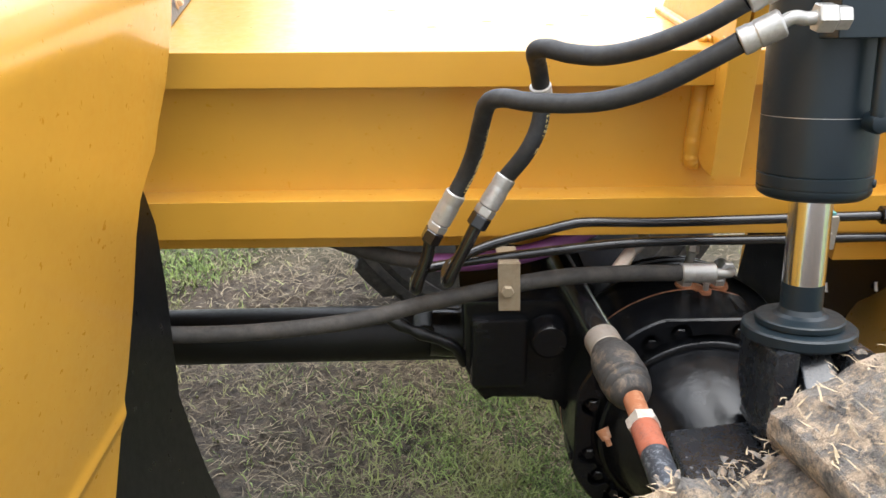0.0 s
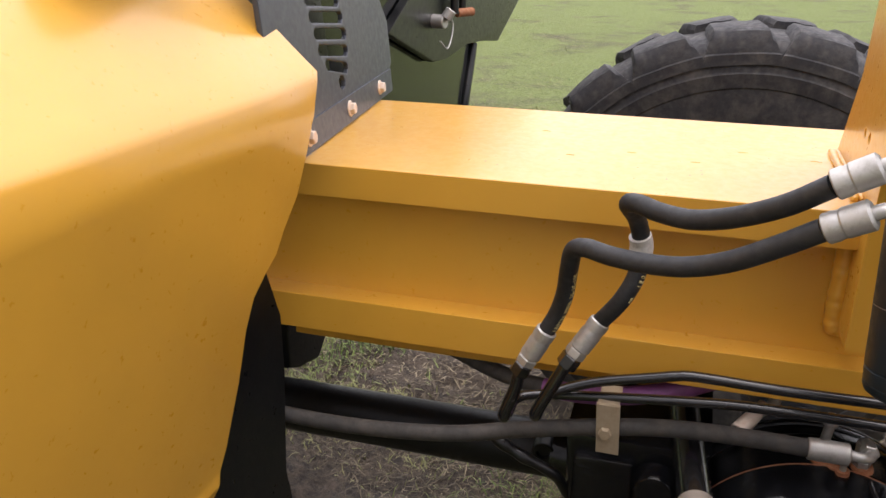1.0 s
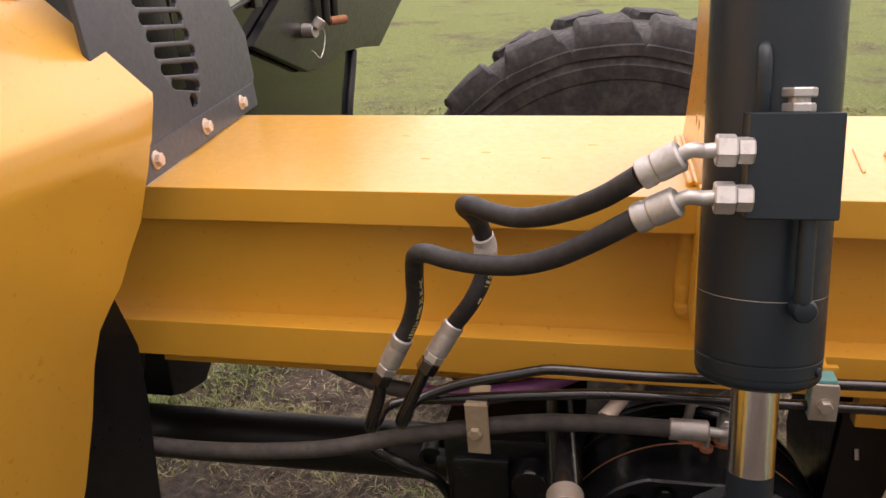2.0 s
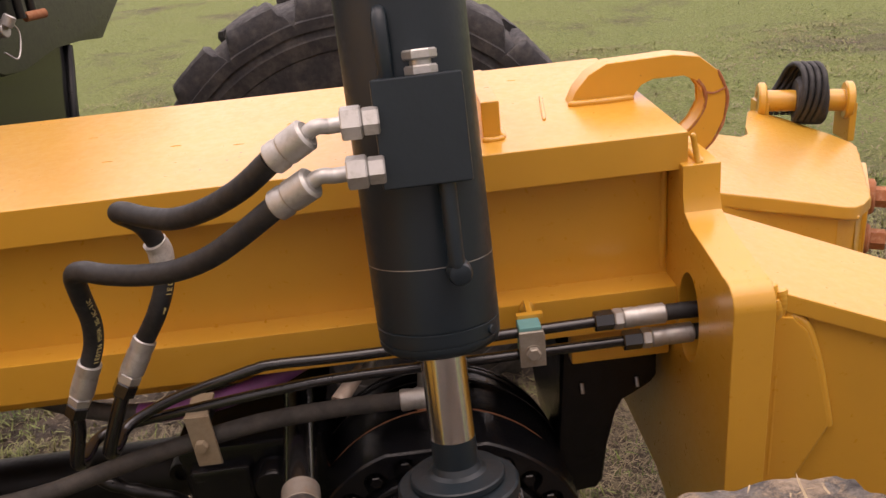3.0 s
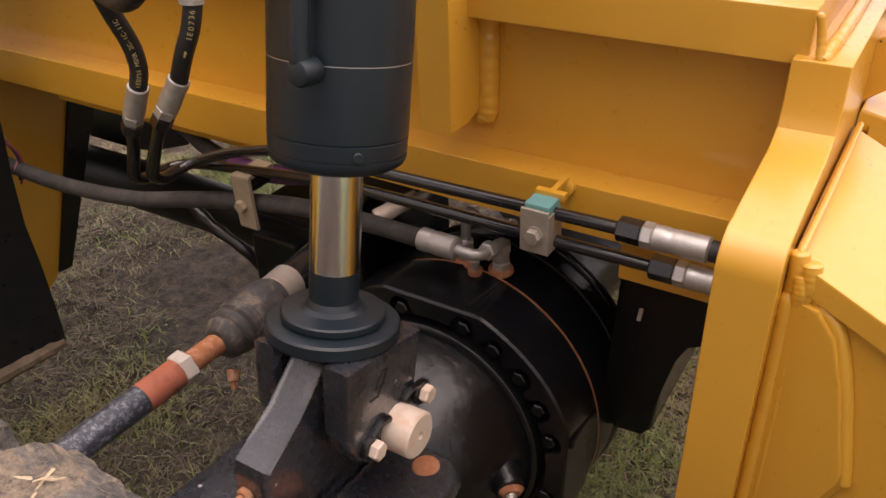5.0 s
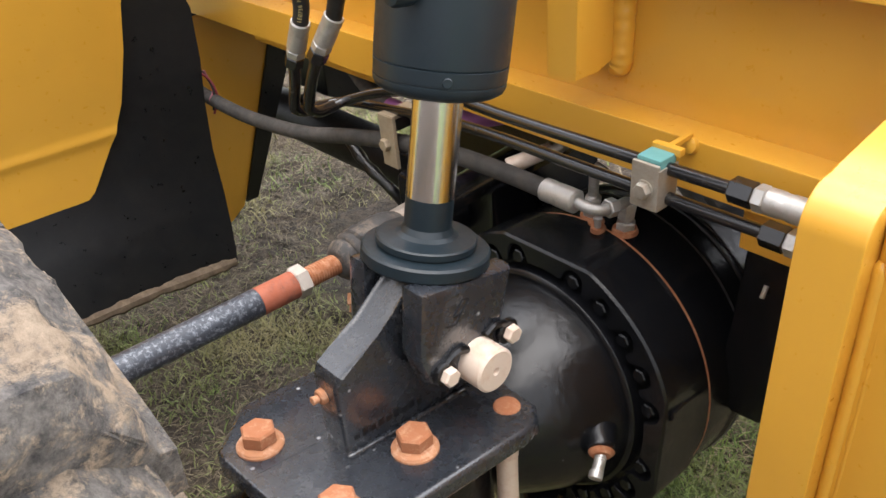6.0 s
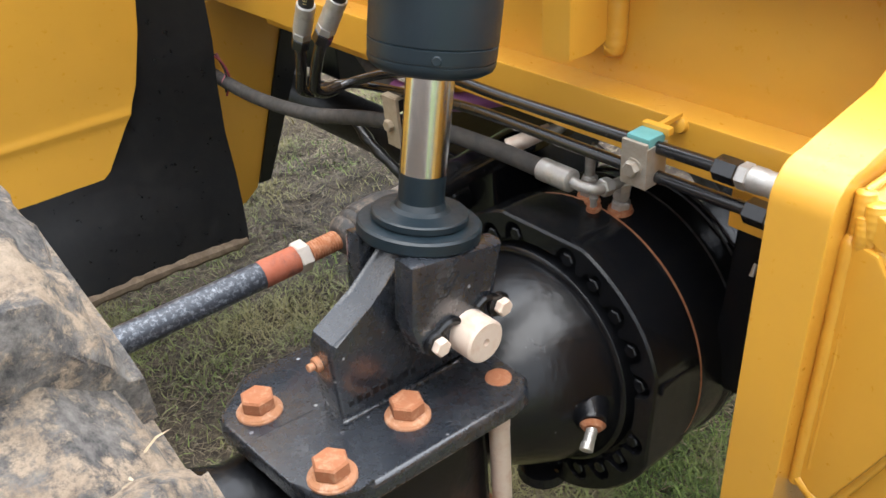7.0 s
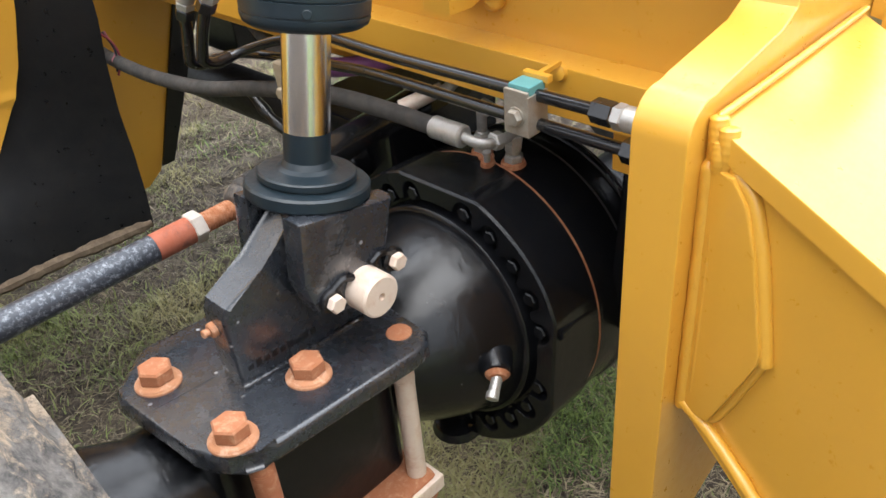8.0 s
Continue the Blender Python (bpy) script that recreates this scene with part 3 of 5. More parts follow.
# transfer tube beside the block
bm = bmesh.new()
sweep(bm, [BLK @ Vector(v) for v in ((0.022, -0.018, -0.06), (0.022, -0.018, -0.1), (0.022, -0.018, -0.15), (0.023, -0.015, -0.17), (0.024, 0.0, -0.176))], 0.0105, 14, 8)
part("transfer_tube", bm, GREY_PAINT, cylinder)
bm = bmesh.new()
lathe(bm, [(0.012, 0), (0.0155, 0.006), (0.0155, 0.026), (0.013, 0.031), (0.006, 0.033)], aim(BLK @ Vector((0.024, 0.006, -0.175)), BLK @ Vector((0.026, -0.04, -0.178))), 18)
part("tube_boss", bm, GREY_PAINT, cylinder)
bm = bmesh.new()
sweep(bm, [BLK @ Vector(v) for v in ((-0.034, 0.004, 0.06), (-0.034, 0.0, 0.09), (-0.034, 0.0, 0.118), (-0.033, 0.008, 0.136), (-0.031, 0.028, 0.143))], 0.0095, 14, 8)
part("transfer_tube", bm, GREY_PAINT, cylinder)
# pivot pin and keeper
PZ, PY = 0.874, -0.36
bm = bmesh.new()
lathe(bm, [(0.004, -0.012), (0.006, 0.0), (0.029, 0.0), (0.0325, -0.003), (0.0325, -0.17), (0.02, -0.172)], Matrix.Translation((0.066, PY, PZ)) @ Matrix.Rotation(radians(90), 4, "Y"), 40)
part("pivot_pin", bm, PIN, cylinder, "bare steel pivot pin, dusty and tan")
for dy, dz in ((-0.058, 0.012), (0.058, 0.016)):
    bm = bmesh.new()
    rod(bm, (0.024, PY + dy, PZ + dz), (0.034, PY + dy, PZ + dz), 0.019, None, 20, 0.002)
    sweep(bm, [(0.029, PY + dy, PZ + dz + 0.012), (0.03, PY + dy * 0.6, PZ + dz + 0.022), (0.03, PY + dy * 0.3, PZ + dz + 0.016)], 0.006, 8, 5)
    keeper = part("keeper", bm, BLACK_PAINT, cylinder)
    bm = bmesh.new()
    hexagon(bm, (0.034, PY + dy, PZ + dz), (0.047, PY + dy, PZ + dz), 0.0135)
    part("keeper_bolt", bm, PIN, keeper)

# ---- axle ----
OUT = Matrix.Translation((-0.09, -0.095, 0.61)) @ Matrix(((1, 0, 0), (0, 0.061, -0.998), (0, 0.998, 0.061))).to_4x4()
axle = thing("drive_axle", "glossy black drive axle housing with a bolted bowl cover", "axle")
part("bowl_cover", lathe(bmesh.new(), [(0.25, -0.03), (0.25, -0.008), (0.212, -0.008), (0.21, 0.0), (0.21, 0.016), (0.207, 0.0195), (0.202, 0.0205), (0.199, 0.0185), (0.196, 0.018), (0.19, 0.045), (0.178, 0.085), (0.16, 0.128), (0.138, 0.17), (0.116, 0.205), (0.102, 0.25), (0.096, 0.32), (0.096, 0.6), (0.12, 0.66), (0.12, 0.75)], OUT, 96), BLACK_PAINT, axle)
BOLTS = [radians(90 * q + 15 * k) for q in range(4) for k in range(1, 6)]


def pocket(a):
    """Inner edge of the casing's rim: a circle cut by the bolt pockets."""
    r = 0.221
    for b in BOLTS:
        d = abs((a - b + math.pi) % (2 * math.pi) - math.pi)
        if d < 0.1:
            r = max(r, 0.231 * math.cos(d) + math.sqrt(max(0, 0.0215**2 - (0.231 * math.sin(d)) ** 2)))
    return r


def squared(a, flat, corner):
    return min(corner, flat / max(abs(math.cos(a)), abs(math.sin(a))))


bm = bmesh.new()
rings = []
for k, h in enumerate((-0.01, 0.009, 0.012, 0.012, 0.008, -0.012, -0.088, -0.105)):
    ring = []
    for i in range(240):
        a = 2 * math.pi * i / 240
        ri, ro = pocket(a), squared(a, 0.258, 0.274) + 0.002 * noise.noise(Vector((math.cos(a) * 3, math.sin(a) * 3, 1)))
        r = (ri, ri, ri + 0.003, ro - 0.004, ro, ro + 0.001, ro + 0.001, 0.268)[k]
        ring.append(bm.verts.new(OUT @ Vector((r * math.cos(a), r * math.sin(a), h))))
    rings.append(ring)
for a, b in zip(rings, rings[1:]):
    for i in range(240):
        bm.faces.new((a[i], a[(i + 1) % 240], b[(i + 1) % 240], b[i]))
part("casing_rim", bm, BLACK_PAINT, axle, "", 32)
part("centre_housing", lathe(bmesh.new(), [(0.25, -0.022), (0.25, -0.1), (0.266, -0.104), (0.27, -0.12), (0.27, -0.19), (0.274, -0.195), (0.274, -0.22), (0.262, -0.225), (0.262, -0.27), (0.266, -0.272), (0.266, -0.29), (0.2, -0.32), (0.12, -0.42), (0.1, -0.5), (0.1, -1.15)], OUT, 72), BLACK_PAINT, axle)
for h, r in ((-0.107, 0.2678), (-0.208, 0.2748), (-0.282, 0.2668)):
    bm = bmesh.new()
    lathe(bm, [(r, h - 0.003), (r + 0.001, h), (r, h + 0.003)], OUT, 72, False)
    part("seam_line", bm, RUST if h > -0.2 else DUSTY_RUBBER, axle, "thin line of rust along the housing joint")
for a in BOLTS:
    c = Vector((0.231 * math.cos(a), 0.231 * math.sin(a), -0.008))
    bm = bmesh.new()
    rod(bm, OUT @ (c - Vector((0, 0, 0.002))), OUT @ (c + Vector((0, 0, 0.004))), 0.0165, None, 16, 0.001)
    hexagon(bm, OUT @ (c + Vector((0, 0, 0.003))), OUT @ (c + Vector((0, 0, 0.019))), 0.0128)
    part("flange_bolt", bm, BLACK_PAINT, axle)
# short ribs behind the pockets
for a in BOLTS[::2]:
    bm = bmesh.new()
    rod(bm, OUT @ Vector((0.262 * math.cos(a), 0.262 * math.sin(a), 0.0)), OUT @ Vector((0.262 * math.cos(a), 0.262 * math.sin(a), -0.1)), 0.013, 0.006, 10)
    part("rib", bm, BLACK_PAINT, axle)
# breather plug with a rusty boss
bm = bmesh.new()
boss = Vector((0.104, -0.168, 0.628))
rod(bm, boss + Vector((-0.03, 0.02, 0.0)), boss + Vector((0.004, -0.012, -0.006)), 0.032, 0.026, 20, 0.004)
part("plug_boss", bm, BLACK_PAINT, axle)
bm = bmesh.new()
rod(bm, boss + Vector((0.002, -0.01, -0.006)), boss + Vector((0.008, -0.017, -0.009)), 0.022, 0.018, 18, 0.003)
part("plug_seat", bm, RUST, axle, "orange rusty plug seat")
bm = bmesh.new()
rod(bm, boss + Vector((0.006, -0.015, -0.008)), boss + Vector((0.018, -0.04, -0.022)), 0.0085, None, 14)
for k in range(6):
    rod(bm, boss + Vector((0.008 + 0.0016 * k, -0.018 - 0.0034 * k, -0.0095 - 0.002 * k)), boss + Vector((0.0088 + 0.0016 * k, -0.0196 - 0.0034 * k, -0.0104 - 0.002 * k)), 0.0096, None, 14)
rod(bm, boss + Vector((0.016, -0.037, -0.02)), boss + Vector((0.021, -0.047, -0.026)), 0.011, None, 14, 0.001)
part("breather", bm, ZINC, axle, "bare threaded breather")
# fittings on the housing's crown
for x in (-0.105, -0.035):
    bm = bmesh.new()
    hexagon(bm, (x, 0.05, 0.868), (x, 0.05, 0.885), 0.017)
    rod(bm, (x, 0.05, 0.885), (x, 0.05, 0.91), 0.012, None, 16, 0.002)
    hexagon(bm, (x, 0.05, 0.892), (x, 0.05, 0.906), 0.0155)
    part("port_fitting", bm, ZINC, axle)
bm = bmesh.new()
rod(bm, (-0.07, 0.02, 0.868), (-0.07, 0.02, 0.886), 0.006, None, 12, 0.001)
rod(bm, (-0.07, 0.02, 0.886), (-0.07, 0.02, 0.892), 0.008, None, 12, 0.001)
part("grease_nipple", bm, ZINC, axle)
bm = bmesh.new()
for x, y, rx in ((-0.105, 0.048, 0.022), (-0.035, 0.048, 0.023), (-0.07, 0.022, 0.014), (-0.085, 0.035, 0.016)):
    lathe(bm, [(rx, -0.006), (rx * 0.9, 0.0015), (rx * 0.4, 0.0025)], Matrix.Translation((x, y, 0.871)) @ Matrix.Rotation(radians(4), 4, "X"), 18)
part("rust_patch", bm, RUST, axle, "orange rust round the ports")
bm = bmesh.new()
lathe(bm, [(0.02, 0), (0.045, -0.012), (0.05, -0.03)], Matrix.Translation((-0.06, -0.12, 0.37)), 16)
part("drain_boss", bm, BLACK_PAINT, axle)
# pinion nose towards the rear
part("pinion_nose", lathe(bmesh.new(), [(0.15, 0.0), (0.13, 0.12), (0.1, 0.2), (0.1, 0.28), (0.06, 0.3), (0.06, 0.4)], aim((-0.24, 0.24, 0.61), (-0.9, 0.26, 0.66)), 32), BLACK_PAINT, axle)
bm = bmesh.new()
prism(bm, [(-0.58, 0.865), (-0.572, 0.7), (-0.55, 0.64), (-0.52, 0.63), (-0.5, 0.618), (-0.41, 0.616), (-0.4, 0.63), (-0.36, 0.625), (-0.33, 0.55), (-0.3, 0.5), (-0.3, 0.865)], "y", 0.0, 0.32, 0.014, 2)
box(bm, -0.56, -0.44, -0.022, 0.1, 0.66, 0.83, 0.012)
rod(bm, (-0.4, 0.0, 0.79), (-0.4, -0.045, 0.79), 0.045, 0.04, 24, 0.006)
part("torque_box", bm, BLACK_PAINT, axle)
part("mount_casting", prism(bmesh.new(), [(0.17, 0.935), (0.362, 0.935), (0.362, 0.855), (0.35, 0.838), (0.31, 0.828), (0.285, 0.815), (0.268, 0.78), (0.258, 0.7), (0.25, 0.61), (0.235, 0.59), (0.185, 0.585), (0.17, 0.6), (0.16, 0.7)], "y", 0.07, 0.4, 0.008), BLACK_PAINT, axle)
for x in (0.21, 0.32):
    part("stud", rod(bmesh.new(), (x, 0.06, 0.84), (x, 0.07, 0.858), 0.004, None, 8), ZINC, axle)

# ---- spring pad on the axle, with its tongue and bolts ----
PAD = Matrix.Translation((-0.07, -0.48, 0.778)) @ Euler((radians(-3.5), radians(-2.6), 0)).to_matrix().to_4x4()
pad = thing("axle_pad", "black cast pad bolted on the axle, with rusty bolts", "mounting bracket")
outline = [(-0.16, 0.19), (-0.165, -0.105), (-0.155, -0.125), (-0.1, -0.185), (-0.075, -0.192), (0.085, -0.178), (0.118, -0.172), (0.138, -0.158), (0.14, -0.14), (0.15, -0.118), (0.163, -0.1), (0.17, 0.14), (0.165, 0.17), (0.14, 0.192), (0.0, 0.2)]
bm = prism(bmesh.new(), outline, "z", -0.032, 0.0, 0.009, 3)
bmesh.ops.transform(bm, verts=bm.verts, matrix=PAD)
part("pad_plate", bm, CAST_PAINT, pad)
bm = bmesh.new()
rod(bm, PAD @ Vector((-0.02, -0.185, -0.002)), PAD @ Vector((-0.015, -0.08, -0.0015)), 0.0022, None, 6)
part("casting_seam", bm, BLACK_PAINT, pad)
tongue = [(-0.545, 0.78), (-0.548, 0.9), (-0.54, 0.918), (-0.47, 0.942), (-0.405, 1.0), (-0.395, 1.012), (-0.33, 1.012), (-0.27, 0.93), (-0.25, 0.77)]
bm = prism(bmesh.new(), tongue, "x", -0.083, -0.03, 0.007, 3)
part("tongue", bm, CAST_PAINT, pad)
bm = bmesh.new()
lathe(bm, [(0.058, 0), (0.06, 0.003), (0.06, 0.01), (0.05, 0.012)], Matrix.Translation((-0.032, PY, PZ)) @ Matrix.Rotation(radians(90), 4, "Y"), 32)
part("thrust_washer", bm, RUST, pad, "rusty washer beside the pivot")
bm = bmesh.new()
rod(bm, (-0.062, -0.545, 0.876), (-0.062, -0.556, 0.876), 0.011, None, 14, 0.002)
rod(bm, (-0.062, -0.556, 0.876), (-0.062, -0.566, 0.877), 0.0055, 0.006, 12, 0.001)
part("grease_nipple", bm, PALE_RUST, pad, "dusty grease nipple")
bm = bmesh.new()
weld(bm, [(-0.028, -0.547, 0.787), (-0.026, -0.45, 0.78), (-0.024, -0.33, 0.773)], 0.0045, 26)
part("casting_fillet", bm, CAST_PAINT, pad)
# raised casting digits on the tongue
bm = bmesh.new()
for k in range(9):
    box(bm, -0.0305, -0.0288, -0.532 + 0.0135 * k, -0.523 + 0.0135 * k, 0.806 - 0.0009 * k, 0.816 - 0.0009 * k + 0.003 * (k % 2), 0.0006, 1)
part("cast_number", bm, BLACK_PAINT, pad)
for x, y in ((-0.137, -0.616), (0.019, -0.471), (0.044, -0.613)):
    base = PAD @ Vector((x + 0.07, y + 0.48, 0))
    nz = (PAD.to_3x3() @ Vector((0, 0, 1))).normalized()
    bm = bmesh.new()
    rod(bm, base - nz * 0.002, base + nz * 0.005, 0.033, None, 32, 0.002)
    rod(bm, base + nz * 0.004, base + nz * 0.009, 0.031, 0.0275, 32, 0.002)
    washer = part("washer", bm, PALE_RUST, pad, "pale rust-stained washer")
    bm = bmesh.new()
    hexagon(bm, base + nz * 0.008, base + nz * 0.03, 0.0252, 0.003)
    part("pad_bolt", bm, RUST, washer, "rusty orange hex bolt")
base = PAD @ Vector((0.115, 0.158, 0))
part("stud_end", rod(bmesh.new(), base - Vector((0, 0, 0.01)), base + Vector((0, 0, 0.003)), 0.02, None, 28, 0.002), RUST, pad, "rusty stud end")
bm = bmesh.new()
box(bm, -0.2, 0.02, -0.64, -0.32, 0.46, 0.756, 0.02)
part("seat_block", bm, BLACK_PAINT, pad)
bm = bmesh.new()
box(bm, -0.21, 0.075, -0.66, -0.3, 0.4, 0.47, 0.015)
part("lower_clamp", bm, RUST, pad, "dirty rusty lower clamp")
for x, y in ((0.045, -0.325), (0.07, -0.6), (-0.2, -0.33)):
    bm = bmesh.new()
    rod(bm, (x, y, 0.4), (x, y, 0.76), 0.0165, None, 20)
    for k in range(16):
        rod(bm, (x, y, 0.742 - 0.004 * k), (x, y, 0.744 - 0.004 * k), 0.0175, None, 20)
    stud = part("clamp_stud", bm, PIN if x == 0.045 else RUST, pad, "long dusty threaded stud")
    if x == 0.045:
        bm = bmesh.new()
        box(bm, x - 0.035, x + 0.035, y - 0.04, y + 0.03, 0.43, 0.462, 0.004)
        part("stud_base", bm, PIN, stud)

# ---- tie rod ----
tie = thing("tie_rod", "steel tie rod with flaked blue-grey paint and red primer", "tie rod")
NUT = Vector((-0.312, -0.415, 0.872))
tube_end = NUT + Vector((-0.01, -1.0, 0.002)).normalized() * 0.47
PRIMER = metal("flaked_paint_steel", (0.04, 0.045, 0.057), 0.36, 0.3, (0.32, 0.35, 0.39), 0.75, 0.6, 130)
RED = metal("red_primer", (0.34, 0.1, 0.055), 0.75, 0.0, (0.07, 0.055, 0.05), 0.9, 0.5, 28)
JOINT = metal("weathered_joint_steel", (0.05, 0.048, 0.047), 0.6, 0.1, (0.36, 0.27, 0.19), 0.55, 0.8, 38)
dirn = (tube_end - NUT).normalized()
part("tube", rod(bmesh.new(), NUT + dirn * 0.078, tube_end, 0.0225, None, 28), PRIMER, tie, "tube with flaking blue-grey paint")
part("primed_end", rod(bmesh.new(), NUT + dirn * 0.012, NUT + dirn * 0.08, 0.0228, None, 28, 0.002), RED, tie, "red-primed tube end")
bm = bmesh.new()
hexagon(bm, NUT - dirn * 0.008, NUT + dirn * 0.014, 0.027)
part("lock_nut", bm, metal("worn_nut_steel", (0.55, 0.5, 0.45), 0.5, 0.4, (0.3, 0.2, 0.13), 0.6), tie, "pale lock nut")
bm = bmesh.new()
lathe(bm, [(0.0165 + 0.0012 * (k % 2), 0.0025 * k) for k in range(26)], aim(NUT - dirn * 0.07, NUT), 20)
part("threaded_shank", bm, RUST, tie, "rusty threaded shank")
ball = NUT - dirn * 0.09
DS = (Vector((-0.326, -0.17, 0.872)) - ball).normalized()
part("boot", lathe(bmesh.new(), [(0.019, -0.024), (0.026, -0.02), (0.034, -0.012), (0.0365, -0.006), (0.035, 0.0), (0.032, 0.002), (0.038, 0.005), (0.041, 0.011), (0.04, 0.016), (0.036, 0.018), (0.042, 0.022), (0.043, 0.028)], aim(ball, ball + DS), 32), JOINT, tie, "cracked dusty boot")
part("ball_housing", lathe(bmesh.new(), [(0.036, 0.024), (0.0425, 0.03), (0.0435, 0.04), (0.0405, 0.043), (0.0405, 0.05), (0.0425, 0.056), (0.0425, 0.08), (0.039, 0.1), (0.031, 0.122)], aim(ball, ball + DS), 32), JOINT, tie, "worn joint housing, tan with dust")
part("collar", rod(bmesh.new(), ball + DS * 0.118, ball + DS * 0.165, 0.033, None, 32, 0.003), metal("worn_collar_steel", (0.36, 0.32, 0.28), 0.5, 0.5, (0.3, 0.19, 0.11), 0.6), tie, "worn bare collar")
part("shaft", rod(bmesh.new(), ball + DS * 0.16, ball + DS * 0.47, 0.0305, None, 32), BLACK_TUBE, tie, "glossy black steering shaft")
bm = bmesh.new()
rod(bm, (-0.345, -0.3, 0.77), (-0.337, -0.312, 0.757), 0.012, 0.009, 12)
rod(bm, (-0.337, -0.312, 0.757), (-0.333, -0.317, 0.747), 0.005, None, 8)
part("grease_nipple", bm, PALE_RUST, tie)

# ---- hydraulic hoses from the valve block ----
def ferrule(name, p, q, r, parent, label=""):
    """A crimped ferrule with grip flats from p to q."""
    length = (Vector(q) - Vector(p)).length
    bm = lathe(bmesh.new(), [(r * 0.9, 0), (r, 0.002), (r, length * 0.25), (r * 0.94, length * 0.3), (r * 0.94, length * 0.38), (r, length * 0.42), (r, length - 0.003), (r * 0.8, length)], aim(p, q), 24)
    return part(name, bm, ZINC, parent, label, 25)


def hydraulic_hose(port, crimp1, crimp0, line, foot, tail, label):
    ob = thing("hydraulic_hose", label, "hose", "hoses on the valve block")
    part("hose", sweep(bmesh.new(), [crimp0, *line], 0.0148, 20, 12), RUBBER, ob)
    port, crimp1, crimp0 = Vector(port), Vector(crimp1), Vector(crimp0)
    ferrule("ferrule", crimp0, crimp1, 0.0195, ob)
    bm = bmesh.new()
    hexagon(bm, port, port + Vector((-0.02, 0, 0)), 0.0165)
    hexagon(bm, port + Vector((-0.02, 0, 0)), port + Vector((-0.044, 0, 0)), 0.02)
    part("swivel_nut", bm, ZINC, ob)
    bm = bmesh.new()
    sweep(bm, [port + Vector((-0.042, 0, 0)), port + Vector((-0.058, 0, -0.001)), crimp1 + (crimp1 - crimp0).normalized() * 0.012, crimp1 - (crimp1 - crimp0) * 0.1], 0.0092, 14, 6)
    part("bent_tube", bm, ZINC, ob)
    end, foot = Vector(line[-1]), Vector(foot)
    d = (foot - end).normalized()
    ferrule("ferrule", end - d * 0.004, end + d * 0.058, 0.0185, ob)
    bm = bmesh.new()
    hexagon(bm, end + d * 0.058, end + d * 0.074, 0.0185)
    part("swivel_nut", bm, ZINC, ob)
    bm = bmesh.new()
    hexagon(bm, end + d * 0.074, end + d * 0.098, 0.0185)
    part("swivel_nut", bm, BLACK_TUBE, ob, "black hex nut")
    part("elbow", sweep(bmesh.new(), [end + d * 0.095, *tail], 0.0115, 14, 8), BLACK_TUBE, ob, "black steel elbow")
    return ob


hose_b = hydraulic_hose((-0.105, -0.374, 1.555), (-0.187, -0.378, 1.55), (-0.234, -0.37, 1.521), [(-0.281, -0.342, 1.482), (-0.336, -0.305, 1.448), (-0.389, -0.27, 1.427), (-0.435, -0.24, 1.423), (-0.468, -0.221, 1.427), (-0.483, -0.198, 1.417), (-0.471, -0.158, 1.382), (-0.461, -0.141, 1.334), (-0.463, -0.15, 1.288), (-0.483, -0.158, 1.241), (-0.517, -0.15, 1.19)], (-0.56, -0.164, 1.12), [(-0.585, -0.17, 1.07), (-0.608, -0.17, 1.02), (-0.614, -0.166, 1.002), (-0.616, -0.145, 0.99), (-0.616, -0.11, 0.99)], "black rubber hydraulic hose, its print worn by a white scuff")
hose_a = hydraulic_hose((-0.105, -0.392, 1.502), (-0.189, -0.392, 1.497), (-0.237, -0.379, 1.468), [(-0.289, -0.355, 1.428), (-0.339, -0.332, 1.394), (-0.391, -0.309, 1.371), (-0.444, -0.286, 1.36), (-0.499, -0.261, 1.356), (-0.536, -0.243, 1.357), (-0.557, -0.226, 1.344), (-0.565, -0.208, 1.306), (-0.573, -0.182, 1.25), (-0.586, -0.168, 1.205), (-0.603, -0.165, 1.168)], (-0.638, -0.166, 1.1), [(-0.652, -0.166, 1.05), (-0.668, -0.166, 1.002), (-0.672, -0.162, 0.985), (-0.673, -0.14, 0.974), (-0.672, -0.105, 0.974)], "black rubber hydraulic hose with yellow printed lettering")
# white scuff wrapped round the hose
bm = bmesh.new()
sweep(bm, [(-0.4645, -0.146, 1.35), (-0.4612, -0.1415, 1.335), (-0.461, -0.143, 1.318)], 0.0153, 14, 5, 0.3)
part("scuff", bm, rubber("white_scuff", (0.5, 0.48, 0.45), 0.8, (0.1, 0.1, 0.1), 0.7, 90), hose_b, "frayed white scuff")
PRINT, pn, pl, pp = material("yellow_print")
pp.inputs["Base Color"].default_value, pp.inputs["Roughness"].default_value = (0.55, 0.46, 0.2, 1), 0.7


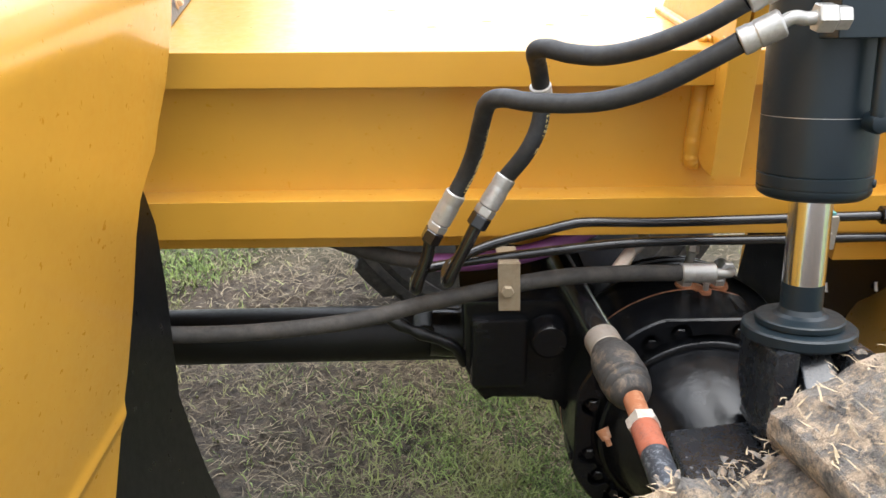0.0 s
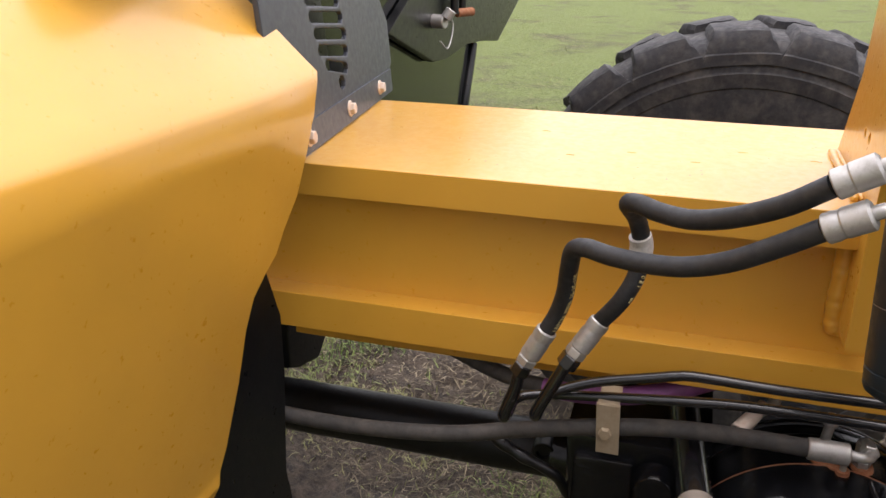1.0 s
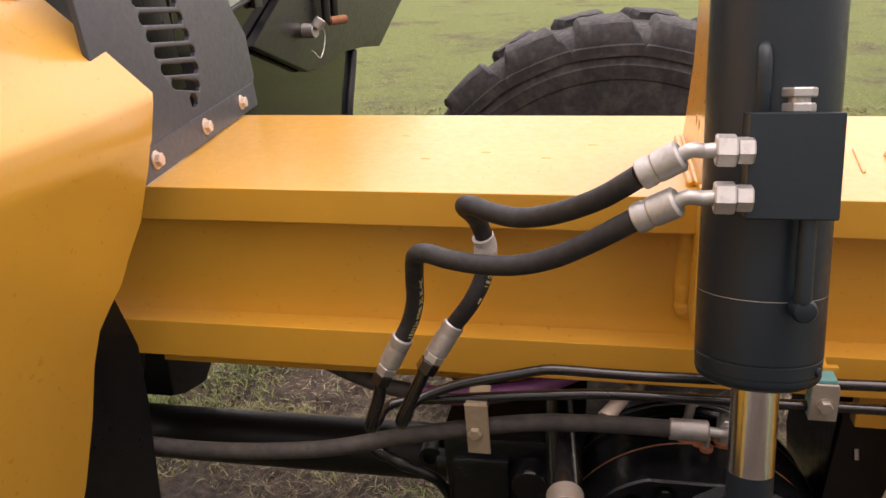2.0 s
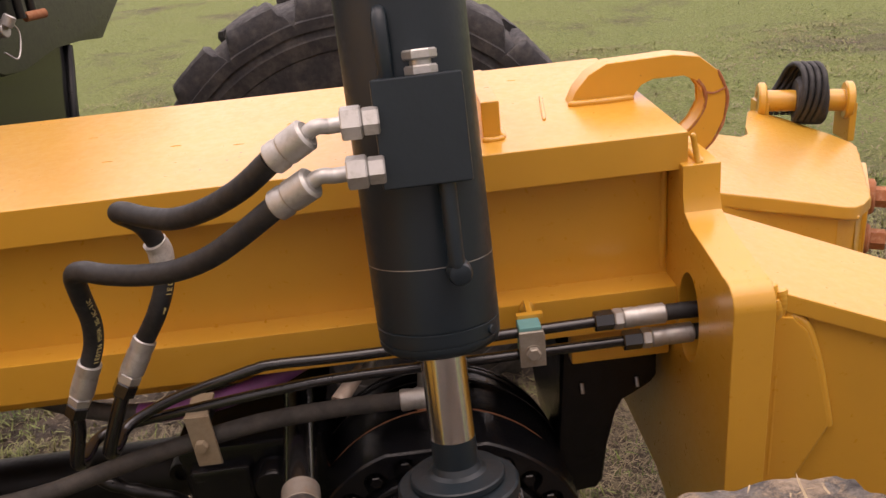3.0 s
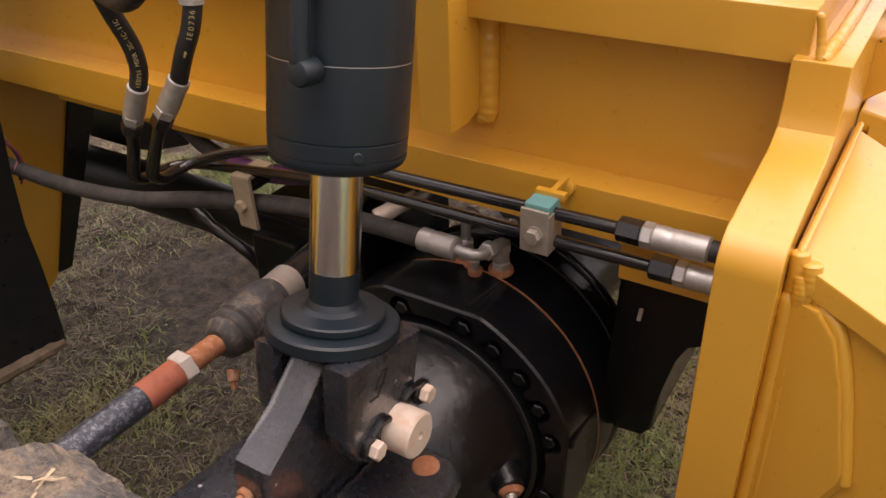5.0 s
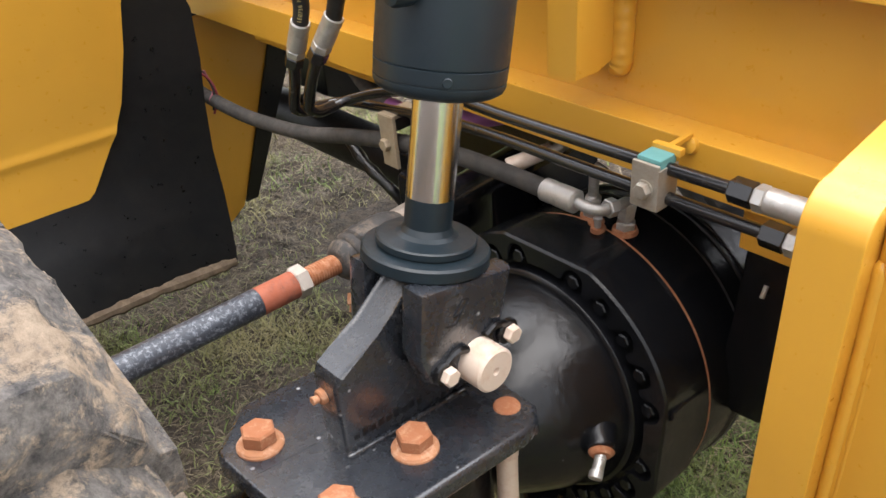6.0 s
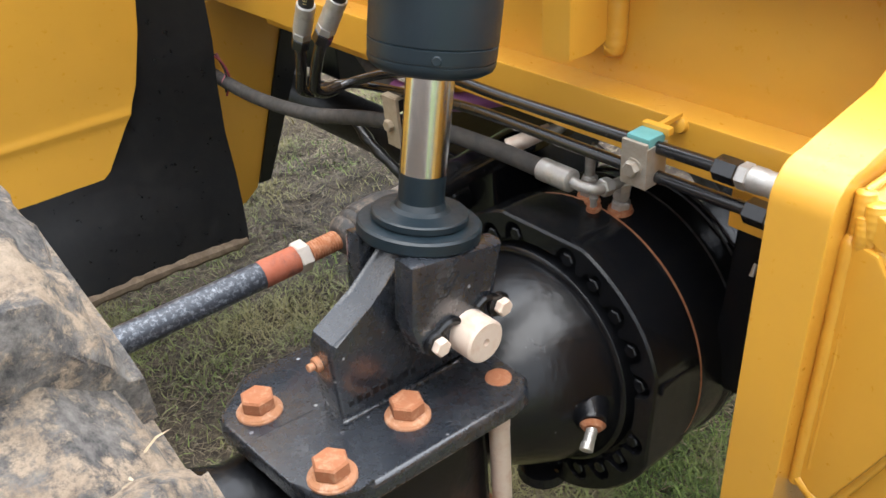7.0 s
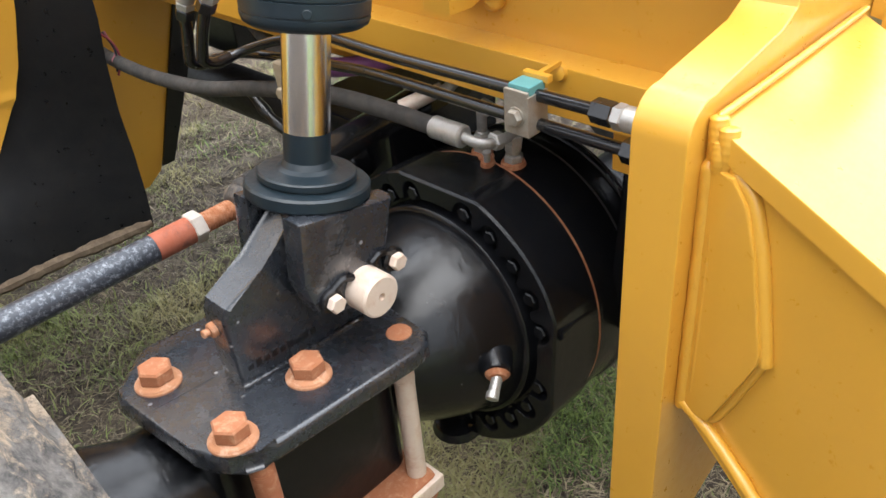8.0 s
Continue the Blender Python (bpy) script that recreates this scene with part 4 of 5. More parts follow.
def printed(text, pts, size, facing, parent):
    """Lettering that runs along a hose on the side that faces the given way."""
    line = smooth_line(pts, 20)
    run, total = [0.0], 0.0
    for a, b in zip(line, line[1:]):
        total += (b - a).length
        run.append(total)
    step = total / len(text)
    for k, ch in enumerate(text):
        if ch == " ":
            continue
        s = (k + 0.5) * step
        i = min(max(1, next((j for j, r in enumerate(run) if r >= s), len(run) - 1)), len(line) - 1)
        d = (line[i] - line[i - 1]).normalized()
        c = line[i - 1].lerp(line[i], (s - run[i - 1]) / max(1e-6, run[i] - run[i - 1]))
        nrm = (Vector(facing) - d * d.dot(Vector(facing))).normalized()
        cu = bpy.data.curves.new("letter", "FONT")
        cu.body, cu.size, cu.align_x, cu.align_y, cu.extrude = ch, size, "CENTER", "CENTER", 0.0004
        ob = new("letter", cu)
        up = nrm.cross(d)
        ob.matrix_basis = Matrix.Translation(c + nrm * 0.0149) @ Matrix((d, up, nrm)).transposed().to_4x4()
        cu.materials.append(PRINT)
        ob.parent = parent


printed("1E0736 MSHA 2G-IC-11C", [(-0.598, -0.166, 1.178), (-0.586, -0.168, 1.205), (-0.573, -0.182, 1.25), (-0.565, -0.208, 1.306)], 0.0105, (0.75, -0.6, 0.1), hose_a)
printed("1E0736", [(-0.469, -0.1545, 1.268), (-0.463, -0.15, 1.288), (-0.461, -0.145, 1.312)], 0.012, (0.75, -0.6, 0.1), hose_b)
bm = bmesh.new()
for k in range(7):
    q = smooth_line([(-0.512, -0.151, 1.197), (-0.483, -0.158, 1.241), (-0.475, -0.156, 1.257)], 5)[k]
    rod(bm, q + Vector((0.0112, -0.0092, 0.0)), q + Vector((0.013, -0.009, 0.0045)), 0.0022, None, 6)
part("print_bar", bm, PRINT, hose_b)

# ---- long pressure tubes under the beam ----
def pressure_tube(line, black0, label):
    ob = thing("pressure_tube", label, "pipe", "pipes under the beam")
    part("tube", sweep(bmesh.new(), line, 0.0095, 16, 12), BLACK_TUBE, ob)
    x, y, z = line[0]
    b = Vector((black0, y, z))
    bm = bmesh.new()
    hexagon(bm, b, b + Vector((0.034, 0, 0)), 0.0178)
    part("nut", bm, BLACK_TUBE, ob)
    bm = bmesh.new()
    hexagon(bm, b + Vector((0.034, 0, 0)), b + Vector((0.05, 0, 0)), 0.0185)
    part("nut", bm, ZINC, ob, "pale zinc nut")
    ferrule("ferrule", b + Vector((0.05, 0, 0)), b + Vector((0.125, 0, 0.001)), 0.0178, ob)
    part("hose_tail", sweep(bmesh.new(), [b + Vector((0.12, 0, 0.001)), b + Vector((0.19, 0, 0.0)), b + Vector((0.4, 0.02, -0.02))], 0.0145, 16, 8), RUBBER, ob)
    return ob


pressure_tube([(0.225, -0.068, 1.077), (0.0, -0.068, 1.072), (-0.2, -0.066, 1.067), (-0.345, -0.064, 1.068), (-0.385, -0.064, 1.063), (-0.42, -0.064, 1.054), (-0.52, -0.064, 1.027), (-0.585, -0.074, 1.004), (-0.61, -0.09, 0.994), (-0.616, -0.11, 0.99)], 0.205, "long black steel pressure tube, kinked down towards its end")
pressure_tube([(0.275, -0.068, 1.032), (0.0, -0.068, 1.029), (-0.23, -0.066, 1.026), (-0.35, -0.062, 1.015), (-0.5, -0.058, 0.995), (-0.6, -0.056, 0.981), (-0.65, -0.066, 0.976), (-0.668, -0.084, 0.974), (-0.672, -0.105, 0.974)], 0.255, "long straight black steel pressure tube under the beam")

TEAL = painted("teal_plastic", (0.11, 0.31, 0.31), 0.5, (0.05, 0.12, 0.12), 0.4, 0.0, 0.2)
clamp = thing("tube_clamp", "teal plastic tube clamp with a grey steel plate", "pipe clamp", "pipe clamps")
part("clamp_block", box(bmesh.new(), 0.073, 0.112, -0.088, -0.05, 1.014, 1.05, 0.003), TEAL, clamp)
part("clamp_block", box(bmesh.new(), 0.073, 0.112, -0.088, -0.05, 1.052, 1.092, 0.003), TEAL, clamp)
plate_metal = metal("dull_steel_plate", (0.42, 0.39, 0.34), 0.5, 0.7, (0.25, 0.19, 0.13), 0.6)
bm = box(bmesh.new(), 0.071, 0.114, -0.096, -0.089, 1.018, 1.087, 0.0025)
box(bm, 0.1125, 0.1155, -0.0955, -0.05, 1.018, 1.08, 0.001)
part("clamp_plate", bm, plate_metal, clamp)
bm = bmesh.new()
hexagon(bm, (0.094, -0.095, 1.048), (0.094, -0.107, 1.048), 0.0125)
rod(bm, (0.094, -0.0945, 1.048), (0.094, -0.098, 1.048), 0.0145, None, 20)
part("clamp_bolt", bm, plate_metal, clamp)
bm = bmesh.new()
box(bm, 0.074, 0.12, -0.056, -0.044, 1.088, 1.099, 0.0015)
prism(bm, [(-0.05, 1.09), (0.0, 1.094), (0.0, 1.101), (-0.05, 1.099)], "x", 0.094, 0.103, 0.001)
lathe(bm, [(0.014, -0.002), (0.012, 0.006), (0.004, 0.009)], aim((0.1, -0.001, 1.082), (0.1, -0.02, 1.086)), 14)
part("hanger", bm, YELLOW, clamp, "yellow welded hanger")

clamp2 = thing("tube_clamp", "tan steel hose clamp plate under the beam", "pipe clamp", "pipe clamps")
tan_metal = metal("tan_dusty_steel", (0.36, 0.29, 0.2), 0.7, 0.3, (0.22, 0.15, 0.09), 0.6)
bm = bmesh.new()
prism(bm, [(-0.517, 0.992), (-0.474, 0.992), (-0.47, 0.888), (-0.512, 0.888)], "y", -0.082, -0.073, 0.002)
box(bm, -0.515, -0.476, -0.08, -0.01, 0.986, 0.994, 0.001)
part("clamp_plate", bm, tan_metal, clamp2)
bm = bmesh.new()
hexagon(bm, (-0.497, -0.081, 0.934), (-0.497, -0.093, 0.934), 0.0125)
part("clamp_bolt", bm, tan_metal, clamp2)
part("clamp_block", box(bmesh.new(), -0.512, -0.478, -0.072, -0.02, 0.96, 0.985, 0.003), FLAP, clamp2)

dusty = thing("brake_hose", "dusty grey rubber hose with a zinc end fitting", "hose")
part("hose", sweep(bmesh.new(), [(-1.4, -0.06, 0.84), (-1.2, -0.09, 0.852), (-1.0, -0.098, 0.858), (-0.8, -0.085, 0.872), (-0.65, -0.066, 0.9), (-0.5, -0.055, 0.928), (-0.38, -0.045, 0.942), (-0.25, -0.034, 0.942), (-0.138, -0.028, 0.938)], 0.0165, 18, 12), DUSTY_RUBBER, dusty)
ferrule("ferrule", (-0.145, -0.028, 0.938), (-0.075, -0.028, 0.938), 0.02, dusty)
bm = bmesh.new()
sweep(bm, [(-0.08, -0.028, 0.938), (-0.055, -0.027, 0.935), (-0.038, -0.012, 0.93), (-0.034, 0.02, 0.925), (-0.034, 0.05, 0.92), (-0.034, 0.052, 0.9)], 0.0095, 14, 8)
hexagon(bm, (-0.034, 0.05, 0.905), (-0.034, 0.05, 0.922), 0.0165)
hexagon(bm, (-0.037, -0.002, 0.929), (-0.035, 0.018, 0.926), 0.016)
part("elbow", bm, ZINC, dusty, "dull zinc elbow")
bm = bmesh.new()
rod(bm, (-0.105, 0.05, 0.905), (-0.1, 0.045, 0.95), 0.009, None, 12)
hexagon(bm, (-0.1, 0.045, 0.945), (-0.094, 0.06, 0.965), 0.013)
part("branch", bm, ZINC, dusty)

purple = thing("fuel_hose", "purple-striped dark hose slung under the beam", "hose")
part("hose", sweep(bmesh.new(), [(-1.0, 0.16, 1.0), (-0.92, 0.12, 0.985), (-0.82, 0.09, 0.955), (-0.72, 0.06, 0.938), (-0.63, 0.04, 0.935)], 0.017, 16, 10), DUSTY_RUBBER, purple)
part("sleeve", sweep(bmesh.new(), [(-0.635, 0.04, 0.935), (-0.56, 0.03, 0.94), (-0.48, 0.025, 0.953), (-0.4, 0.03, 0.972), (-0.33, 0.05, 0.994), (-0.28, 0.08, 1.005)], 0.019, 16, 10), PURPLE, purple, "purple outer sleeve")
tee = thing("tee_fitting", "pale dusty tee fitting under the beam", "pipe fitting")
part("body", rod(bmesh.new(), (-0.262, 0.005, 0.928), (-0.215, 0.07, 0.955), 0.016, 0.013, 14, 0.002), PIN, tee)
part("branch", sweep(bmesh.new(), [(-0.225, 0.05, 0.948), (-0.2, 0.07, 0.96), (-0.19, 0.1, 0.985)], 0.011, 12, 6), ZINC, tee)

link = thing("drag_link", "thick black link bar running back from the axle", "link bar")
part("bar", sweep(bmesh.new(), [(-2.2, 0.31, 0.59), (-1.2, 0.31, 0.598), (-0.45, 0.31, 0.602)], 0.069, 28, 8), BLACK_MATTE, link)
bm = bmesh.new()
lathe(bm, [(0.016, 0.012), (0.016, 0.0), (0.026, 0.0), (0.028, 0.004), (0.028, 0.07)], aim((-0.655, 0.2, 0.66), (-0.655, 0.3, 0.66)), 24)
part("end_eye", bm, BLACK_MATTE, link)
bm = bmesh.new()
sweep(bm, [(-0.75, 0.0, 0.84), (-0.68, -0.005, 0.8), (-0.6, 0.0, 0.76), (-0.57, 0.02, 0.7)], 0.012, 10, 8, 0.3)
part("lever", bm, FLAP, link, "dark muddy lever")

# ---- tyres ----
MUD_TYRE, n, l, p = material("muddy_tyre_rubber")
v = coords(n, l)
crumb = noise_node(n, l, 95, 12, 0.8, v)
patch = noise_node(n, l, 23, 8, 0.72, v)
dusty = mixed(n, l, ranged(n, l, noise_node(n, l, 60, 9, 0.8, v), 0.38, 0.64), (0.075, 0.073, 0.075), (0.4, 0.365, 0.33))
both = n.new("ShaderNodeMath")
l.new(crumb, both.inputs[0]), l.new(patch, both.inputs[1])
l.new(mixed(n, l, ranged(n, l, both.outputs[0], 0.95, 1.08), dusty, mixed(n, l, ranged(n, l, crumb, 0.3, 0.7), (0.24, 0.155, 0.095), (0.78, 0.62, 0.46))), p.inputs["Base Color"])
p.inputs["Roughness"].default_value = 0.85
bumped(n, l, p, both.outputs[0], 1.0, 0.014)


def tyre_wheel(at, rubber_mat, lug_mat, label, R=0.85, W=0.52, pitch=20, phase=0.0, stretch=1.0, caked=0.0):
    """A tyre whose two rows of shoulder blocks share one mesh."""
    w = thing("wheel", label, "wheel", "machine wheels", at=at)
    turn = Matrix.Rotation(radians(90), 4, "X")
    h = W / 2
    prof = [(0.4, -h * 0.78), (0.46, -h * 0.93), (0.54, -h * 0.99), (0.6, -h), (R - 0.2, -h * 0.985), (R - 0.196, -h * 1.0), (R - 0.15, -h * 1.01), (R - 0.143, -h * 0.985), (R - 0.08, -h * 0.94), (R - 0.046, -h * 0.82), (R - 0.034, -h * 0.5), (R - 0.03, 0)]
    prof += [(r, -z) for r, z in prof[-2::-1]]
    part("tyre", lathe(bmesh.new(), prof, turn, 96), rubber_mat, w)
    part("rim", lathe(bmesh.new(), [(0.1, -h * 0.3), (0.34, -h * 0.35), (0.38, -h * 0.7), (0.405, -h * 0.8), (0.405, h * 0.8), (0.38, h * 0.7), (0.34, h * 0.35), (0.1, h * 0.3)], turn, 48), YELLOW, w)
    # one block: a stepped cross-section, drawn out along the tread with slanted, rounded ends
    cut = [(h + 0.0, -0.12, 0.2), (h - 0.002, -0.085, 0.195), (h - 0.01, -0.08, 0.19), (h - 0.016, -0.04, 0.176), (h - 0.034, -0.014, 0.165), (h - 0.07, -0.003, 0.16), (h - 0.2, 0.0, 0.15), (h - 0.24, -0.003, 0.11), (h - 0.245, -0.06, 0.13), (h - 0.1, -0.1, 0.18)]
    bm = bmesh.new()
    rings = []
    for s in (-1, -0.86, -0.5, 0, 0.5, 0.86, 1):
        ring = []
        for k, (y, z, length) in enumerate(cut):
            u = s * stretch * (0.162 if caked else length) / 2 + 0.16 * (h - y)
            drop = 0.014 * (abs(s) == 1) * (z > -0.05)
            bumpy = 0.004 * noise.noise(Vector((u * 30, y * 30, 1.5)))
            ring.append(bm.verts.new((u, y - drop * 0.4, z - drop - u * u * 0.55 + bumpy)))
        rings.append(ring)
    for a, b in zip(rings, rings[1:]):
        for k in range(len(cut)):
            bm.faces.new((a[k], a[(k + 1) % len(cut)], b[(k + 1) % len(cut)], b[k]))
    bm.faces.new(rings[0][::-1]), bm.faces.new(rings[-1])
    if caked:
        # dried mud makes the block's faces lumpy
        bmesh.ops.triangulate(bm, faces=[f for f in bm.faces if len(f.verts) > 4])
        bmesh.ops.subdivide_edges(bm, edges=bm.edges[:], cuts=4, use_grid_fill=True)
        bmesh.ops.recalc_face_normals(bm, faces=bm.faces)
        bm.normal_update()
        for vt in bm.verts:
            if vt.co.z > -0.08:
                q = vt.co
                lump = noise.fractal(q * 38, 0.9, 2.1, 4) + 0.8 * max(0, noise.noise(q * 17 + Vector((3, 1, 2))))
                vt.co = q + vt.normal * caked * lump
    first = None
    for k in range(pitch):
        for side in (1, -1):
            m = Matrix.Rotation(2 * math.pi * (k + 0.25 * (1 - side)) / pitch + phase, 4, "Y") @ Matrix.Translation((0, 0, R)) @ Matrix.Rotation(0 if side > 0 else math.pi, 4, "Z")
            if first is None:
                first = part("lug", bm, lug_mat, w, "", 38, m)
            else:
                lug = new("lug", first.data)
                lug.matrix_basis, lug.parent = m, w
    return w


NEAR_AXLE = Vector((0.135, -1.126, 0.651))
near_wheel = tyre_wheel(Matrix.Translation(NEAR_AXLE), MUD_TYRE, MUD_TYRE, "big black wheel, its lugged tyre caked with mud and straw", 0.797, 0.535, 22, -0.045, 0.87, 0.006)
far_wheel = tyre_wheel(pose(-0.224, 1.76, 0.635, 0, 5, 0), TYRE, TYRE, "big black wheel with a worn lugged tyre", 0.868, stretch=1.22)
STRAW, n, l, p = material("dry_straw")
l.new(mixed(n, l, noise_node(n, l, 30), (0.52, 0.41, 0.27), (0.28, 0.2, 0.12)), p.inputs["Base Color"])
p.inputs["Roughness"].default_value = 0.8


def strands(name, mat, seeds, length, width, rise, label, category, parent=None):
    """Many thin blades in one mesh, each a bent strip."""
    rng = np.random.default_rng(len(seeds))
    n_ = len(seeds)
    ang, ln = rng.uniform(0, 2 * np.pi, n_), length * rng.uniform(0.45, 1.4, n_)
    tilt = np.radians(rng.uniform(*rise, n_))
    wd = width * rng.uniform(0.6, 1.5, n_)
    d = np.stack([np.cos(ang) * np.cos(tilt), np.sin(ang) * np.cos(tilt), np.sin(tilt)], 1)
    s = np.stack([-np.sin(ang), np.cos(ang), 0 * ang], 1)
    mid = seeds + d * ln[:, None] * 0.5
    bend = np.stack([rng.normal(0, 0.22, n_), rng.normal(0, 0.22, n_), -rng.uniform(0.1, 0.55, n_)], 1)
    tip = mid + (d + bend) * ln[:, None] * 0.5
    tip[:, 2] = np.maximum(tip[:, 2], seeds[:, 2] + 0.002)
    w = s * wd[:, None] / 2
    verts = np.stack([seeds - w, seeds + w, mid - w * 0.8, mid + w * 0.8, tip], 1).reshape(-1, 3)
    b = np.arange(n_)[:, None] * 5
    faces = [tuple(f) for f in np.concatenate([b + [0, 1, 3, 2]], 0)] + [tuple(f) for f in (b + [2, 3, 4])]
    me = bpy.data.meshes.new(name)
    me.from_pydata(verts.tolist(), [], faces)
    me.materials.append(mat)
    ob = new(name, me)
    if parent is not None:
        ob.parent = parent
        return tagged(ob, label, kind="stuff")
    return tagged(ob, label, category, kind="stuff")


rng = np.random.default_rng(5)
a = rng.uniform(-0.9, 0.95, 6000)
clump = np.array([noise.noise(Vector((k * 9, 2.0, 0.5))) for k in a]) - 0.9 * (a + 0.15)
keep = clump + rng.uniform(-0.5, 0.5, 6000) > 0.3
a, y = a[keep], rng.uniform(0.03, 0.24, int(keep.sum()))
skew = np.degrees(-0.045 + 0.2 * (0.2675 - y))
off = np.abs((np.degrees(a) - skew + 8.18) % 16.36 - 8.18)
rise = np.where(off < 4.3, 0.799 - np.maximum(0, y - 0.2) * 0.4, 0.757)
spot = np.stack([NEAR_AXLE.x + rise * np.sin(a), NEAR_AXLE.y + y, NEAR_AXLE.z + rise * np.cos(a)], 1)
strands("straw_litter", STRAW, spot, 0.015, 0.0013, (0, 40), "strands of dry straw stuck in mud on a tyre", "straw")
spot = spot[::2] + rng.normal(0, 0.006, (len(spot[::2]), 3))
strands("straw_litter", MUD_TYRE, spot, 0.009, 0.007, (5, 60), "crumbs of dried mud stuck on a tyre", "mud")

# ---- rear bodywork ----
def front_x(y, z):
    if z > 0.865:
        x = -1.054 - 0.15 * (1.5 - z)
    else:
        x = -1.149 - 0.02 * (0.865 - z)
    return x - 0.05 * max(0, -0.25 - y)


hood = thing("rear_fender", "yellow creased rear fender with a sloping top", "fender")
edge = [(-0.05, 1.54), (-0.1, 1.42), (-0.125, 1.35), (-0.2, 1.262), (-0.265, 1.205), (-0.285, 1.15), (-0.3, 1.05), (-0.33, 0.93), (-0.36, 0.862), (-0.44, 0.742), (-0.5, 0.695), (-0.56, 0.667), (-0.72, 0.652), (-1.5, 0.65)]
bm = bmesh.new()


def row_y(z):
    pts = sorted(edge[:-2], key=lambda e: e[1])
    if z <= pts[0][1]:
        return pts[0][0]
    for (y0, z0), (y1, z1) in zip(pts, pts[1:]):
        if z <= z1:
            return y0 + (y1 - y0) * (z - z0) / max(1e-6, z1 - z0)
    return pts[-1][0]


levels = [0.652, 0.667, 0.695, 0.742, 0.8, 0.84, 0.855, 0.862, 0.868, 0.876, 0.89, 0.93, 1.0, 1.05, 1.1, 1.15, 1.205, 1.235, 1.262, 1.3, 1.35, 1.4, 1.42, 1.44, 1.46, 1.475]
spread = [(k / 18) ** 2.0 for k in range(19)]


def skin_x(y, z):
    """The pressed face: a ridge at the lower crease, a folded corner, a faint V-shaped dent."""
    x = front_x(y, min(z, 1.49)) + 0.007 * math.exp(-(((z - 0.866) / 0.014) ** 2))
    fold = (z - 1.431) * 0.77 + (y + 0.09) * 0.64
    if fold > 0 and z > 1.4:
        x -= 0.1 * min(fold, 0.08)
    ridge = (z - 1.262) * 0.85 + (y + 0.2) * 0.5
    return x + 0.0035 * math.exp(-((ridge / 0.018) ** 2)) * (y < -0.15)


grid = []
for z in levels:
    y0 = row_y(z)
    grid.append([bm.verts.new((skin_x(y, z), y, z)) for y in [y0 + (-1.5 - y0) * k for k in spread]])
# rounded crease, then the sloping top
for a, y0 in ((0, -0.068), (12, -0.058), (25, -0.045), (38, -0.03), (50, -0.02)):
    z = 1.485 + 0.03 * math.sin(radians(a)) + (0.001 * a)
    x = 0.03 * (1 - math.cos(radians(a)))
    grid.append([bm.verts.new((skin_x(y, z) - x, y, z)) for y in [y0 + (-1.5 - y0) * k for k in spread]])
for s, y0 in ((0.03, -0.016), (0.1, -0.02), (0.18, -0.03), (0.3, -0.045), (0.6, -0.08)):
    grid.append([bm.verts.new((skin_x(y, 1.56) - 0.012 - s, y, 1.555 + s * 0.98)) for y in [y0 + (-1.5 - y0) * k for k in spread]])
for p_, q_ in zip(grid, grid[1:]):
    for i in range(18):
        bm.faces.new((p_[i], p_[i + 1], q_[i + 1], q_[i]))
bmesh.ops.recalc_face_normals(bm, faces=bm.faces)
bmesh.ops.solidify(bm, geom=bm.faces[:], thickness=0.006)
part("skin", bm, YELLOW, hood, "", 50)
bm = bmesh.new()
sweep(bm, [(front_x(y, z) - 0.006, y - 0.004, z) for y, z in edge[4:]], 0.005, 8, 8)
part("edge_trim", bm, FLAP, hood, "black rubber edge trim")
part("inner_skin", box(bmesh.new(), -1.6, -1.25, -0.1, -0.085, 1.38, 1.75, 0.0), YELLOW, hood)
bm = bmesh.new()
lathe(bm, [(0.1, 0.0), (0.13, 0.004), (0.13, 0.03), (0.09, 0.05)], Matrix.Translation((-1.255, -0.32, 1.735)) @ Matrix.Rotation(radians(-44), 4, "Y"), 28)
part("filler_cap", bm, FLAP, hood, "black rubber cap")

flap = thing("mudflap", "black rubber mudflap with a muddy lower edge", "mudflap")
bm = bmesh.new()
rows = [(1.3, -0.18, -1.16), (1.1, -0.12, -1.15), (0.98, -0.125, -1.146), (0.88, -0.138, -1.143), (0.75, -0.145, -1.142), (0.64, -0.15, -1.12), (0.56, -0.16, -1.098), (0.5, -0.172, -1.075), (0.46, -0.18, -1.066)]
back = (0, 0.03, 0.045, 0.05, 0.05, 0.05, 0.05, 0.05, 0.05)
g = [[bm.verts.new((x - back[k] * (1 if z > 0.7 else 0.6) - 0.008 * math.sin(k * 0.9 + z * 4), y0 - 0.9 * k / 8, z + 0.012 * k / 8)) for k in range(9)] for z, y0, x in rows]
for p_, q_ in zip(g, g[1:]):
    for i in range(8):
        bm.faces.new((p_[i], p_[i + 1], q_[i + 1], q_[i]))
bmesh.ops.recalc_face_normals(bm, faces=bm.faces)
bmesh.ops.solidify(bm, geom=bm.faces[:], thickness=0.012)
part("sheet", bm, FLAP, flap)
MUD = rubber("dried_mud", (0.1, 0.072, 0.048), 0.9, (0.22, 0.165, 0.11), 0.7, 40, 1.0)
bm = bmesh.new()
sweep(bm, [(-1.06, -0.185, 0.472), (-1.075, -0.3, 0.472), (-1.085, -0.45, 0.476), (-1.085, -0.8, 0.48)], 0.016, 8, 40, 0.5)
part("mud_crust", bm, MUD, flap, "crust of dried mud")
bm = bmesh.new()
